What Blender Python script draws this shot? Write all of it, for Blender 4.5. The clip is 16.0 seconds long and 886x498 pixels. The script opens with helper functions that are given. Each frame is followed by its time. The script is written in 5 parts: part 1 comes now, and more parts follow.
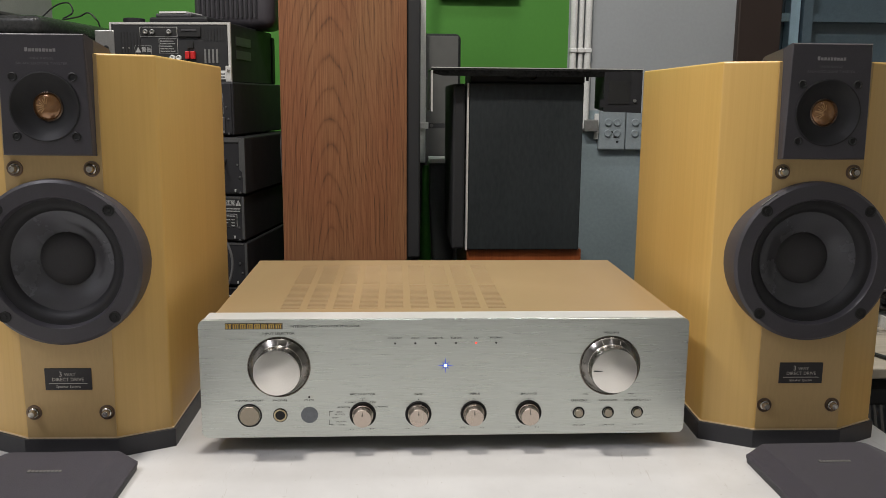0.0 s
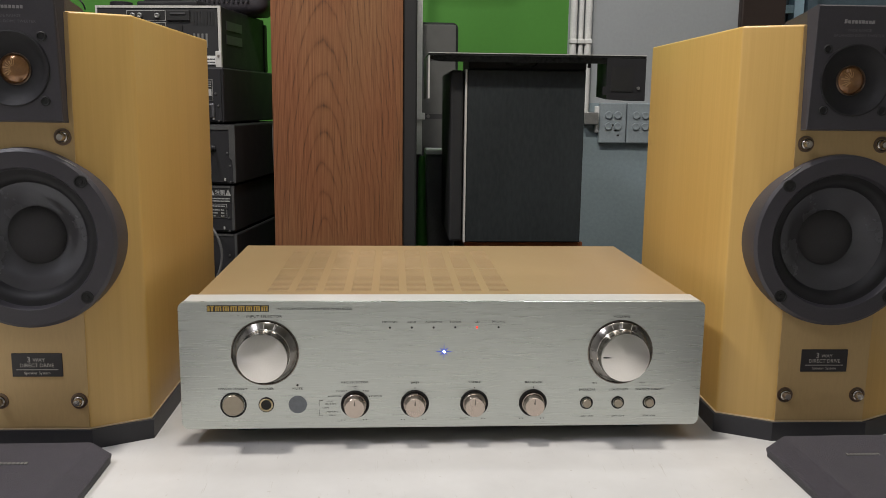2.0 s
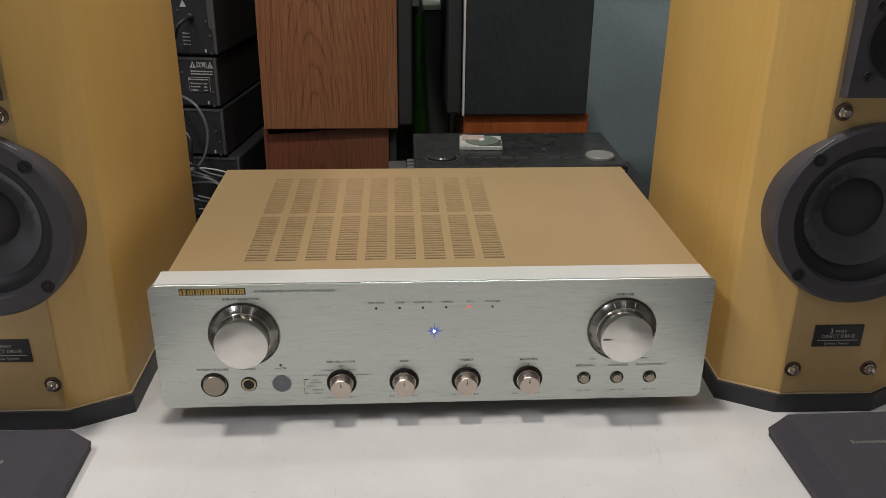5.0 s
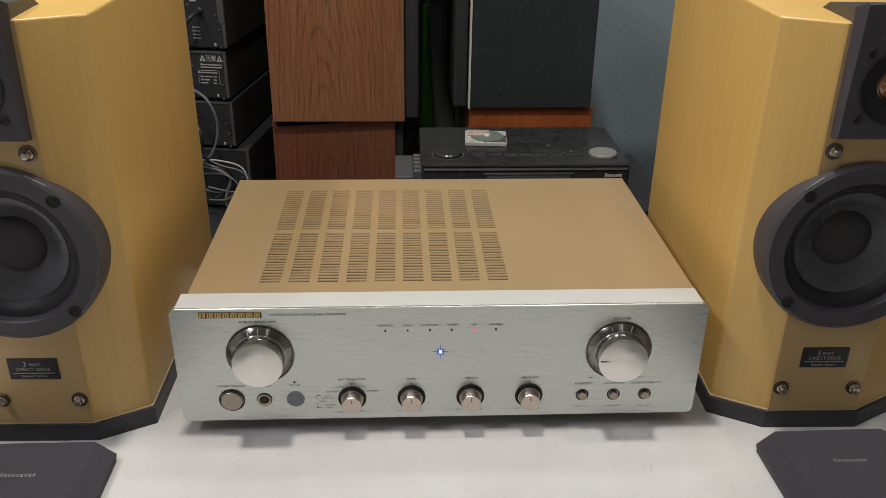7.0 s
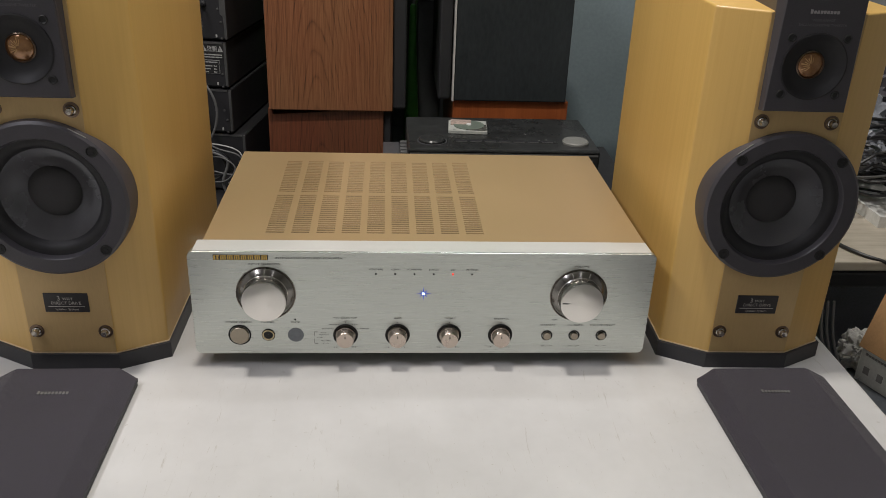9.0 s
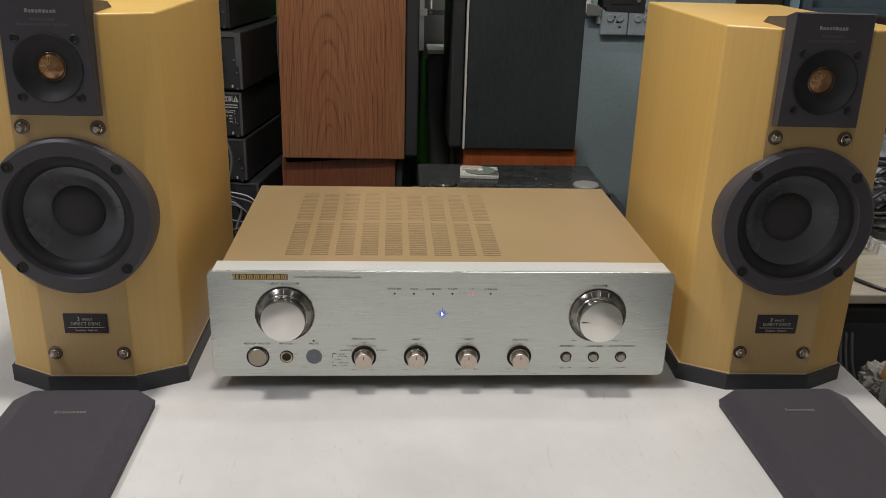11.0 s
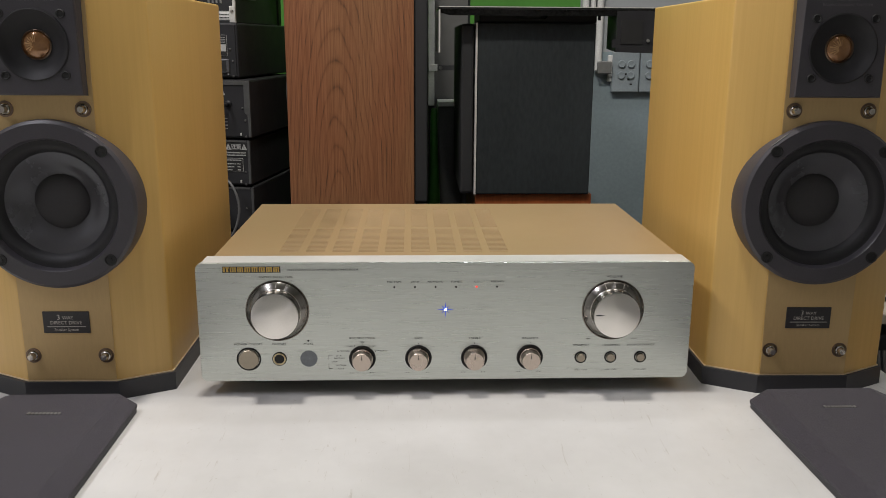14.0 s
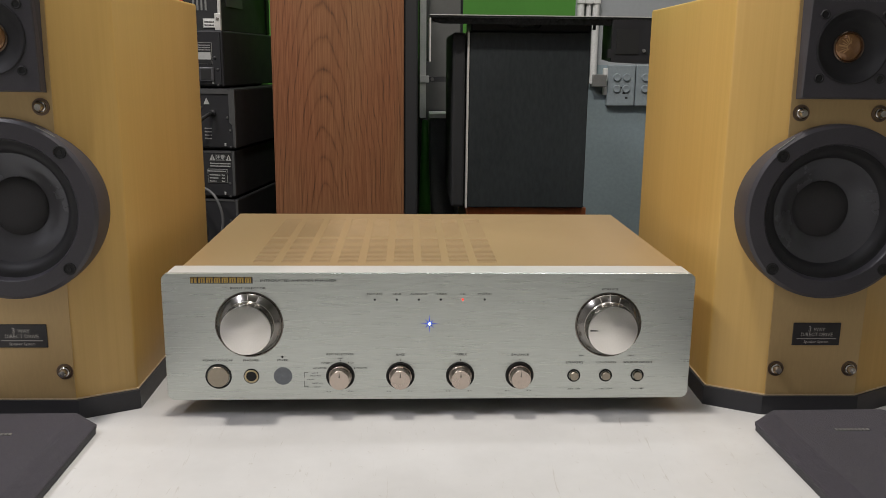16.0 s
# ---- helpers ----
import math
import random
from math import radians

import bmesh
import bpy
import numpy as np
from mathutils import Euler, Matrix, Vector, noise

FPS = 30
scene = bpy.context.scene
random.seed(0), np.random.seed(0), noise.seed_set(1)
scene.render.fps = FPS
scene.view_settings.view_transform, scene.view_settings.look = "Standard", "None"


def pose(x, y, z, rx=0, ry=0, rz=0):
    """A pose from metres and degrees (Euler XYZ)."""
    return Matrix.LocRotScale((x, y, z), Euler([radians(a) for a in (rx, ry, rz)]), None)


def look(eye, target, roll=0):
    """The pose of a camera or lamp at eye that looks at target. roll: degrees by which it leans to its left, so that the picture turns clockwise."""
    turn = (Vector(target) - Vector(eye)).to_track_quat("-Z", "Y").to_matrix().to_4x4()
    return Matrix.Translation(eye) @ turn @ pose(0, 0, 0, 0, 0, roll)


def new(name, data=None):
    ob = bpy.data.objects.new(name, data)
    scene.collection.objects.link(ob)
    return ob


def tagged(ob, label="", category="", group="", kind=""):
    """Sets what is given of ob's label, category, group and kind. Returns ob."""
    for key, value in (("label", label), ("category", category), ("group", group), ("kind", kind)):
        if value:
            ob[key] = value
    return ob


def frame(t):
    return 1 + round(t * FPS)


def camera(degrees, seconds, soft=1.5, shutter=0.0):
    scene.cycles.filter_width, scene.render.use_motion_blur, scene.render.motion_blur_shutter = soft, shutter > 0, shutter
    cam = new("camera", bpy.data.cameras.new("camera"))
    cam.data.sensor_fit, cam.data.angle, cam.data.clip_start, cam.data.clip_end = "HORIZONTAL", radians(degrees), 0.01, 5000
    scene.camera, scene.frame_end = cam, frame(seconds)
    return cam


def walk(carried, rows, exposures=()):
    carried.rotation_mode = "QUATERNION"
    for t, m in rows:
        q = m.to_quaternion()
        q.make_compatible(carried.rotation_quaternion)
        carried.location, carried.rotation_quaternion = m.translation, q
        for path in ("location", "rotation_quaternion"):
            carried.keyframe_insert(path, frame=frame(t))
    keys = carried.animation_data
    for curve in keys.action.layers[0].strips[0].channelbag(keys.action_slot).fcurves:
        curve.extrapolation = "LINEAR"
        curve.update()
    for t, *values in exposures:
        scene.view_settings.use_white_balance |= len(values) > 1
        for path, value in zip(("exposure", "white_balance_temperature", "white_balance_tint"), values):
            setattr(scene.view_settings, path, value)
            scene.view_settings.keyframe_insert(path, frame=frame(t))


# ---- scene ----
cam = camera(55.2, 16.0, soft=0.5)
PATH = [
    (0, (-0.043, -0.727, 1.072), (0.065, 1.239, 0.722), 0.5),
    (0.5, (-0.045, -0.715, 1.052), (0.062, 1.253, 0.712), 0.6),
    (1, (-0.044, -0.709, 1.047), (0.071, 1.26, 0.716), 0.8),
    (1.5, (-0.042, -0.701, 1.041), (0.073, 1.269, 0.718), 0.8),
    (2, (-0.043, -0.68, 1.041), (0.076, 1.287, 0.701), 0.7),
    (2.5, (-0.041, -0.659, 1.051), (0.071, 1.3, 0.662), 0.8),
    (3, (-0.036, -0.638, 1.071), (0.075, 1.306, 0.615), 0.7),
    (3.5, (-0.031, -0.62, 1.097), (0.082, 1.303, 0.559), 0.7),
    (4, (-0.031, -0.604, 1.116), (0.091, 1.293, 0.493), 0.9),
    (4.5, (-0.027, -0.588, 1.142), (0.085, 1.275, 0.423), 0.6),
    (6.8, (-0.027, -0.581, 1.209), (0.063, 1.213, 0.328), 0.7),
    (7, (-0.03, -0.592, 1.219), (0.064, 1.204, 0.345), 0.8),
    (7.5, (-0.037, -0.62, 1.222), (0.07, 1.18, 0.358), 1.4),
    (8, (-0.04, -0.663, 1.21), (0.068, 1.135, 0.341), 1.9),
    (8.5, (-0.034, -0.691, 1.213), (0.081, 1.109, 0.348), 2.2),
    (9, (-0.036, -0.707, 1.218), (0.099, 1.097, 0.365), 2.2),
    (9.2, (-0.033, -0.714, 1.219), (0.107, 1.092, 0.372), 2.1),
    (11.3, (-0.049, -0.729, 1.158), (0.068, 1.149, 0.483), 1.5),
    (11.5, (-0.049, -0.727, 1.147), (0.066, 1.157, 0.483), 1.4),
    (12, (-0.041, -0.722, 1.127), (0.065, 1.175, 0.502), 1.2),
    (12.5, (-0.03, -0.715, 1.102), (0.065, 1.195, 0.516), 0.8),
    (13, (-0.029, -0.715, 1.085), (0.066, 1.207, 0.54), 0.4),
    (13.5, (-0.03, -0.716, 1.073), (0.056, 1.218, 0.572), 0.3),
    (14, (-0.029, -0.714, 1.066), (0.043, 1.228, 0.592), 0.3),
    (14.5, (-0.029, -0.709, 1.062), (0.038, 1.236, 0.603), 0.3),
    (15, (-0.025, -0.7, 1.056), (0.043, 1.249, 0.608), 0.5),
    (15.5, (-0.018, -0.684, 1.049), (0.056, 1.266, 0.61), 0.5),
    (16, (-0.018, -0.67, 1.048), (0.065, 1.281, 0.617), 0.6),
]
walk(cam, [(t, look(eye, target, roll)) for t, eye, target, roll in PATH],
     exposures=[(0.0, 0.1), (1.5, 0.08), (3.5, -0.15), (4.7, -0.24), (7.0, -0.15), (9.2, -0.2), (11.3, -0.12), (13.5, -0.03), (16.0, -0.02)])

# ---- light ----
world = bpy.data.worlds.new("world")
scene.world = world
world.use_nodes = True
world.node_tree.nodes["Background"].inputs[0].default_value = (0.55, 0.75, 1.0, 1)
world.node_tree.nodes["Background"].inputs[1].default_value = 0.25


def ceiling_lamp(x, y, z, length, wide, watts, color):
    """A ceiling lamp: an area light that looks down."""
    d = bpy.data.lights.new("ceiling_lamp", "AREA")
    d.shape, d.size, d.size_y, d.energy, d.color = "RECTANGLE", length, wide, watts, color
    ob = new("ceiling_lamp", d)
    ob.matrix_world = pose(x, y, z)
    return ob


# a row of three small lamps over the table, and a long pair behind the camera
ceiling_lamp(-0.17, 0.03, 2.55, 0.14, 0.1, 21.5, (1.0, 0.945, 0.875))
ceiling_lamp(-1.1, 0.03, 2.55, 0.16, 0.1, 6.5, (1.0, 0.945, 0.875))
ceiling_lamp(0.6, 0.03, 2.55, 0.16, 0.1, 5, (1.0, 0.945, 0.875))
ceiling_lamp(-1.25, -0.6, 2.6, 0.12, 0.9, 19, (0.94, 0.92, 1.0))
ceiling_lamp(0.5, -1.2, 2.6, 0.12, 1.2, 1.0, (0.94, 0.92, 1.0))
# one more over the bench behind, an unseen fill added to lighten the gaps there
ceiling_lamp(0.28, 0.8, 2.6, 0.6, 0.12, 5.5, (0.93, 0.96, 1.0))

# ---- materials ----


def shader(name):
    m = bpy.data.materials.new(name)
    m.use_nodes = True
    nt = m.node_tree
    return m, nt, nt.nodes["Principled BSDF"]


def node(nt, kind, **values):
    n = nt.nodes.new(kind)
    for k, v in values.items():
        if k in n.inputs:
            n.inputs[k].default_value = v
    return n


def coords(nt, scale=(1, 1, 1), rot=(0, 0, 0)):
    tc = nt.nodes.new("ShaderNodeTexCoord")
    mp = nt.nodes.new("ShaderNodeMapping")
    mp.inputs["Scale"].default_value = scale
    mp.inputs["Rotation"].default_value = rot
    nt.links.new(tc.outputs["Object"], mp.inputs["Vector"])
    return mp.outputs["Vector"]


def ramp(nt, fac, stops):
    r = nt.nodes.new("ShaderNodeValToRGB")
    while len(r.color_ramp.elements) < len(stops):
        r.color_ramp.elements.new(0.5)
    for e, (p, c) in zip(r.color_ramp.elements, stops):
        e.position, e.color = p, (*c, 1)
    nt.links.new(fac, r.inputs["Fac"])
    return r.outputs["Color"]


def bumped(nt, p, height, strength, distance=0.001):
    b = nt.nodes.new("ShaderNodeBump")
    b.inputs["Strength"].default_value, b.inputs["Distance"].default_value = strength, distance
    nt.links.new(height, b.inputs["Height"])
    nt.links.new(b.outputs["Normal"], p.inputs["Normal"])


def tone(c, k):
    return tuple(min(1.0, v * k) for v in c)


def paint(name, c, rough=0.5, metal=0.0, spread=0.15, size=30, grain=300, bump=0.1, stretch=(1, 1, 1), coat=0.0, dust=0.0, rvar=0.1):
    """Paint, plastic or metal: soft blotches and a fine grain in colour, gloss and relief."""
    m, nt, p = shader(name)
    v = coords(nt, stretch)
    big = node(nt, "ShaderNodeTexNoise", Scale=size, Detail=5.0, Roughness=0.6)
    fine = node(nt, "ShaderNodeTexNoise", Scale=grain, Detail=3.0, Roughness=0.6)
    nt.links.new(v, big.inputs["Vector"])
    nt.links.new(v, fine.inputs["Vector"])
    mix = nt.nodes.new("ShaderNodeMath")
    mix.operation = "ADD"
    half = nt.nodes.new("ShaderNodeMath")
    half.operation = "MULTIPLY"
    half.inputs[1].default_value = 0.5
    nt.links.new(big.outputs["Fac"], mix.inputs[0])
    nt.links.new(fine.outputs["Fac"], mix.inputs[1])
    nt.links.new(mix.outputs[0], half.inputs[0])
    hi = tuple(a + (0.55 - a) * dust for a in tone(c, 1 + spread))
    nt.links.new(ramp(nt, half.outputs[0], [(0.3, tone(c, 1 - spread)), (0.7, hi)]), p.inputs["Base Color"])
    rr = nt.nodes.new("ShaderNodeMapRange")
    rr.inputs["To Min"].default_value, rr.inputs["To Max"].default_value = max(0.04, rough - rvar), min(1, rough + rvar)
    nt.links.new(big.outputs["Fac"], rr.inputs["Value"])
    nt.links.new(rr.outputs[0], p.inputs["Roughness"])
    p.inputs["Metallic"].default_value = metal
    p.inputs["Coat Weight"].default_value = coat
    p.inputs["Coat Roughness"].default_value = 0.15
    if bump:
        bumped(nt, p, fine.outputs["Fac"], bump)
    return m


def veneer(name, dark, light, rough=0.4, coat=0.2, fine=(220, 220, 3.0)):
    """Straight-grained veneer with upright fibres and wide soft bands."""
    m, nt, p = shader(name)
    a = node(nt, "ShaderNodeTexNoise", Scale=1.0, Detail=6.0, Roughness=0.65, Distortion=0.2)
    nt.links.new(coords(nt, fine), a.inputs["Vector"])
    b = node(nt, "ShaderNodeTexNoise", Scale=1.0, Detail=3.0)
    nt.links.new(coords(nt, (14, 14, 1.6)), b.inputs["Vector"])
    mx = nt.nodes.new("ShaderNodeMix")
    mx.inputs["Factor"].default_value = 0.45
    nt.links.new(a.outputs["Fac"], mx.inputs["A"])
    nt.links.new(b.outputs["Fac"], mx.inputs["B"])
    nt.links.new(ramp(nt, mx.outputs["Result"], [(0.32, dark), (0.68, light)]), p.inputs["Base Color"])
    p.inputs["Roughness"].default_value = rough
    p.inputs["Coat Weight"].default_value = coat
    p.inputs["Coat Roughness"].default_value = 0.25
    bumped(nt, p, a.outputs["Fac"], 0.12, 0.0004)
    return m


def cathedral(name, dark, mid, light, centre, rough=0.45):
    """Flat-sawn veneer: growth rings of a log cut along, so that they rise in pointed arches, with dark pores."""
    m, nt, p = shader(name)
    tc = nt.nodes.new("ShaderNodeTexCoord")
    wob = node(nt, "ShaderNodeTexNoise", Scale=1.0, Detail=4.0, Roughness=0.6)
    nt.links.new(coords(nt, (9, 9, 3.2)), wob.inputs["Vector"])
    sep = nt.nodes.new("ShaderNodeSeparateXYZ")
    nt.links.new(tc.outputs["Object"], sep.inputs[0])

    def calc(op, a, b=None):
        n = nt.nodes.new("ShaderNodeMath")
        n.operation = op
        for i, v in enumerate((a, b)):
            if v is None:
                continue
            if isinstance(v, (int, float)):
                n.inputs[i].default_value = v
            else:
                nt.links.new(v, n.inputs[i])
        return n.outputs[0]

    x = calc("SUBTRACT", sep.outputs["X"], centre)
    x = calc("ADD", x, calc("MULTIPLY", calc("SUBTRACT", wob.outputs["Fac"], 0.5), 0.034))
    d = calc("ADD", calc("MULTIPLY", sep.outputs["Z"], 0.15), 0.012)
    r = calc("SQRT", calc("ADD", calc("MULTIPLY", x, x), calc("MULTIPLY", d, d)))
    r = calc("ADD", r, calc("MULTIPLY", wob.outputs["Fac"], 0.014))
    ring = calc("POWER", calc("PINGPONG", calc("MULTIPLY", r, 255.0), 1.0), 6.0)
    brk = node(nt, "ShaderNodeTexNoise", Scale=1.0, Detail=3.0, Roughness=0.6)
    nt.links.new(coords(nt, (60, 60, 16)), brk.inputs["Vector"])
    ring = calc("MULTIPLY", ring, calc("MULTIPLY", calc("POWER", brk.outputs["Fac"], 2.0), 4.0))
    por = node(nt, "ShaderNodeTexNoise", Scale=1.0, Detail=5.0, Roughness=0.7)
    nt.links.new(coords(nt, (850, 850, 8)), por.inputs["Vector"])
    band = node(nt, "ShaderNodeTexNoise", Scale=1.0, Detail=2.0)
    nt.links.new(coords(nt, (12, 12, 1.2)), band.inputs["Vector"])
    f = calc("ADD", calc("MULTIPLY", ring, 0.12), calc("MULTIPLY", por.outputs["Fac"], 0.8))
    strk = node(nt, "ShaderNodeTexNoise", Scale=1.0, Detail=3.0, Roughness=0.7)
    nt.links.new(coords(nt, (300, 300, 2.6)), strk.inputs["Vector"])
    f = calc("ADD", f, calc("MULTIPLY", calc("POWER", strk.outputs["Fac"], 3.0), 0.3))
    f = calc("ADD", f, calc("MULTIPLY", band.outputs["Fac"], 0.18))
    hue = node(nt, "ShaderNodeTexNoise", Scale=1.0, Detail=2.0)
    nt.links.new(coords(nt, (7, 7, 1.5)), hue.inputs["Vector"])
    red = nt.nodes.new("ShaderNodeMix")
    red.data_type, red.blend_type = "RGBA", "MULTIPLY"
    red.inputs["Factor"].default_value = 1.0
    nt.links.new(ramp(nt, f, [(0.42, light), (0.58, mid), (0.74, dark)]), red.inputs["A"])
    nt.links.new(ramp(nt, hue.outputs["Fac"], [(0.38, (1.0, 0.86, 0.84)), (0.6, (1.06, 1.12, 1.12))]), red.inputs["B"])
    nt.links.new(red.outputs["Result"], p.inputs["Base Color"])
    p.inputs["Roughness"].default_value = rough
    bumped(nt, p, por.outputs["Fac"], 0.15, 0.0004)
    return m


def glow(name, c, strength):
    m, nt, p = shader(name)
    p.inputs["Base Color"].default_value = (*c, 1)
    p.inputs["Emission Color"].default_value = (*c, 1)
    p.inputs["Emission Strength"].default_value = strength
    return m


def brushed(name, c, rough, stretch, aniso=0.6, spread=0.06, bump=0.25):
    m = paint(name, c, rough, 1.0, spread, 1.0, 3.0, bump, stretch, rvar=0.03)
    m.node_tree.nodes["Principled BSDF"].inputs["Anisotropic"].default_value = aniso
    return m


def turned_metal(name, c, rough):
    """Lathe-cut metal: fine concentric rings round the object's own y axis."""
    m, nt, p = shader(name)
    w = node(nt, "ShaderNodeTexWave", Scale=420.0, Distortion=0.4, Detail=2.0)
    w.wave_type, w.rings_direction = "RINGS", "Y"
    nt.links.new(coords(nt), w.inputs["Vector"])
    nt.links.new(ramp(nt, w.outputs["Fac"], [(0.0, tone(c, 0.95)), (1.0, tone(c, 1.03))]), p.inputs["Base Color"])
    p.inputs["Metallic"].default_value, p.inputs["Roughness"].default_value = 1.0, rough
    bumped(nt, p, w.outputs["Fac"], 0.05, 0.0002)
    return m


def worn_table(name):
    m, nt, p = shader(name)
    a = node(nt, "ShaderNodeTexNoise", Scale=3.5, Detail=6.0, Roughness=0.65)
    nt.links.new(coords(nt), a.inputs["Vector"])
    base = ramp(nt, a.outputs["Fac"], [(0.32, (0.46, 0.452, 0.442)), (0.68, (0.6, 0.595, 0.588))])
    sc = node(nt, "ShaderNodeTexNoise", Scale=1.0, Detail=4.0, Roughness=0.8, Distortion=2.2)
    nt.links.new(coords(nt, (95, 11, 30), (0, 0, 0.7)), sc.inputs["Vector"])
    marks = ramp(nt, sc.outputs["Fac"], [(0.625, (0, 0, 0)), (0.7, (1, 1, 1))])
    sp = node(nt, "ShaderNodeTexNoise", Scale=70.0, Detail=4.0, Roughness=0.75)
    nt.links.new(coords(nt), sp.inputs["Vector"])
    spots = ramp(nt, sp.outputs["Fac"], [(0.655, (0, 0, 0)), (0.73, (1, 1, 1))])
    add = nt.nodes.new("ShaderNodeMix")
    add.data_type, add.blend_type = "RGBA", "ADD"
    add.inputs["Factor"].default_value = 1.0
    dots = node(nt, "ShaderNodeTexNoise", Scale=230.0, Detail=2.0, Roughness=0.5)
    nt.links.new(coords(nt), dots.inputs["Vector"])
    both = nt.nodes.new("ShaderNodeMix")
    both.data_type, both.blend_type = "RGBA", "ADD"
    both.inputs["Factor"].default_value = 1.0
    nt.links.new(marks, both.inputs["A"])
    nt.links.new(ramp(nt, dots.outputs["Fac"], [(0.735, (0, 0, 0)), (0.77, (1, 1, 1))]), both.inputs["B"])
    nt.links.new(both.outputs["Result"], add.inputs["A"])
    nt.links.new(spots, add.inputs["B"])
    mx = nt.nodes.new("ShaderNodeMix")
    mx.data_type = "RGBA"
    mx.inputs["B"].default_value = (0.33, 0.3, 0.26, 1)
    k = nt.nodes.new("ShaderNodeMath")
    k.operation = "MULTIPLY"
    k.inputs[1].default_value = 0.5
    nt.links.new(add.outputs["Result"], k.inputs[0])
    nt.links.new(k.outputs[0], mx.inputs["Factor"])
    nt.links.new(base, mx.inputs["A"])
    nt.links.new(mx.outputs["Result"], p.inputs["Base Color"])
    p.inputs["Roughness"].default_value = 0.38
    bumped(nt, p, sp.outputs["Fac"], 0.05, 0.0005)
    return m


VENEER = veneer("yellow_birch_veneer", (0.57, 0.355, 0.103), (0.65, 0.418, 0.132))
FRONTSHADE = paint("bronze_front_shade", (0.54, 0.375, 0.175), 0.36, 0.22, 0.06, 12, 500, 0.06, (1, 1, 0.2))
EDGE = paint("pale_wood_edge", (0.74, 0.58, 0.36), 0.45)
CHAR = paint("charcoal_plastic", (0.057, 0.053, 0.061), 0.42, grain=900, bump=0.12)
BASEBLACK = paint("base_black", (0.027, 0.027, 0.032), 0.5, grain=700)
RUBBER = paint("rubber_surround", (0.014, 0.0135, 0.0155), 0.6)
CONE = paint("cone_film", (0.088, 0.085, 0.09), 0.26, 0.2, 0.05, grain=500, bump=0.02)
CAP = paint("dust_cap_felt", (0.043, 0.041, 0.043), 0.8, grain=900)
CHROME = paint("dull_chrome", (0.52, 0.49, 0.45), 0.25, 1.0, 0.05, bump=0)
BRASS = paint("dark_bronze", (0.2, 0.145, 0.11), 0.3, 1.0, 0.1, bump=0)
AMBER = paint("amber_dome", (0.3, 0.14, 0.048), 0.2, 0.5, 0.35, 210, 900, 0.04, coat=1.0)
DOMEGLINT = paint("pale_amber", (0.52, 0.31, 0.14), 0.25, 0.3, bump=0)
BADGE = paint("badge_black", (0.025, 0.022, 0.024), 0.3)
PRINT = paint("silver_print", (0.52, 0.5, 0.46), 0.4, 0.3, bump=0)
DIMPRINT2 = paint("worn_silver_print", (0.28, 0.27, 0.27), 0.5, bump=0)
DIMPRINT = paint("grey_print", (0.14, 0.137, 0.145), 0.5, bump=0)
PANEL = brushed("brushed_champagne_aluminium", (0.545, 0.572, 0.545), 0.28, (20, 60, 1300), 0.82, 0.12, 0.11)
PANELTOP = paint("polished_panel_edge", (0.62, 0.615, 0.6), 0.35, 0.25, 0.03, bump=0)
COVER = paint("gold_painted_steel", (0.4, 0.277, 0.147), 0.42, 0.3, 0.03, 9, 900, 0.06)
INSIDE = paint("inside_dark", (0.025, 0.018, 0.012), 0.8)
KNOBFACE = turned_metal("turned_knob_face", (0.84, 0.815, 0.78), 0.3)
KNOBRIM = paint("polished_knob_rim", (0.74, 0.72, 0.69), 0.17, 1.0, 0.06, bump=0)
SKIRT = paint("polished_knob_skirt", (0.24, 0.23, 0.215), 0.2, 1.0, 0.08, bump=0)
KNOBSIDE = paint("satin_knob_side", (0.56, 0.48, 0.42), 0.27, 1.0, 0.06, bump=0)
BRONZE = paint("bronze_button", (0.34, 0.3, 0.24), 0.32, 1.0, 0.08, bump=0)
RECESS = paint("knob_recess", (0.2, 0.18, 0.16), 0.25, 1.0, 0.1, bump=0)
DARK = paint("dark_gap", (0.012, 0.012, 0.012), 0.6)
GOLD = paint("gold_logo", (0.62, 0.42, 0.13), 0.3, 0.7, 0.1, bump=0)
PALEGOLD = paint("pale_gold_plate", (0.75, 0.62, 0.38), 0.35, 0.3, 0.05, bump=0)
INK = paint("black_ink", (0.045, 0.045, 0.045), 0.5, bump=0)
GREYDISC = paint("sensor_window", (0.2, 0.22, 0.25), 0.25)
BLUELAMP = glow("blue_lamp", (0.02, 0.07, 0.6), 0.6)
WHITELAMP = glow("white_blue_lamp", (0.75, 0.85, 1.0), 6.0)
REDLAMP = glow("red_lamp", (1.0, 0.05, 0.03), 1.6)
CLOTH = paint("grille_cloth", (0.028, 0.0235, 0.033), 0.9, spread=0.28, size=60, grain=1500, bump=0.8)
CLOTH.node_tree.nodes["Principled BSDF"].inputs["Sheen Weight"].default_value = 0.15
TABLE = worn_table("worn_white_laminate")
TEAK = cathedral("teak_veneer", (0.062, 0.026, 0.013), (0.188, 0.081, 0.034), (0.275, 0.128, 0.058), -0.027)
TEAKDARK = cathedral("dark_teak_veneer", (0.05, 0.016, 0.007), (0.12, 0.04, 0.018), (0.17, 0.06, 0.027), 0.1)
ORANGE = veneer("orange_wood", (0.2, 0.05, 0.015), (0.36, 0.1, 0.03), 0.35)
ASH = paint("dusty_black_ash", (0.021, 0.0255, 0.0275), 0.5, 0, 0.3, 7, 150, 0.1, (1, 1, 0.35), dust=0.012)
BLACK = paint("black_steel", (0.026, 0.026, 0.0285), 0.48, grain=900)
BLACK.node_tree.nodes["Principled BSDF"].inputs["Specular IOR Level"].default_value = 0.22
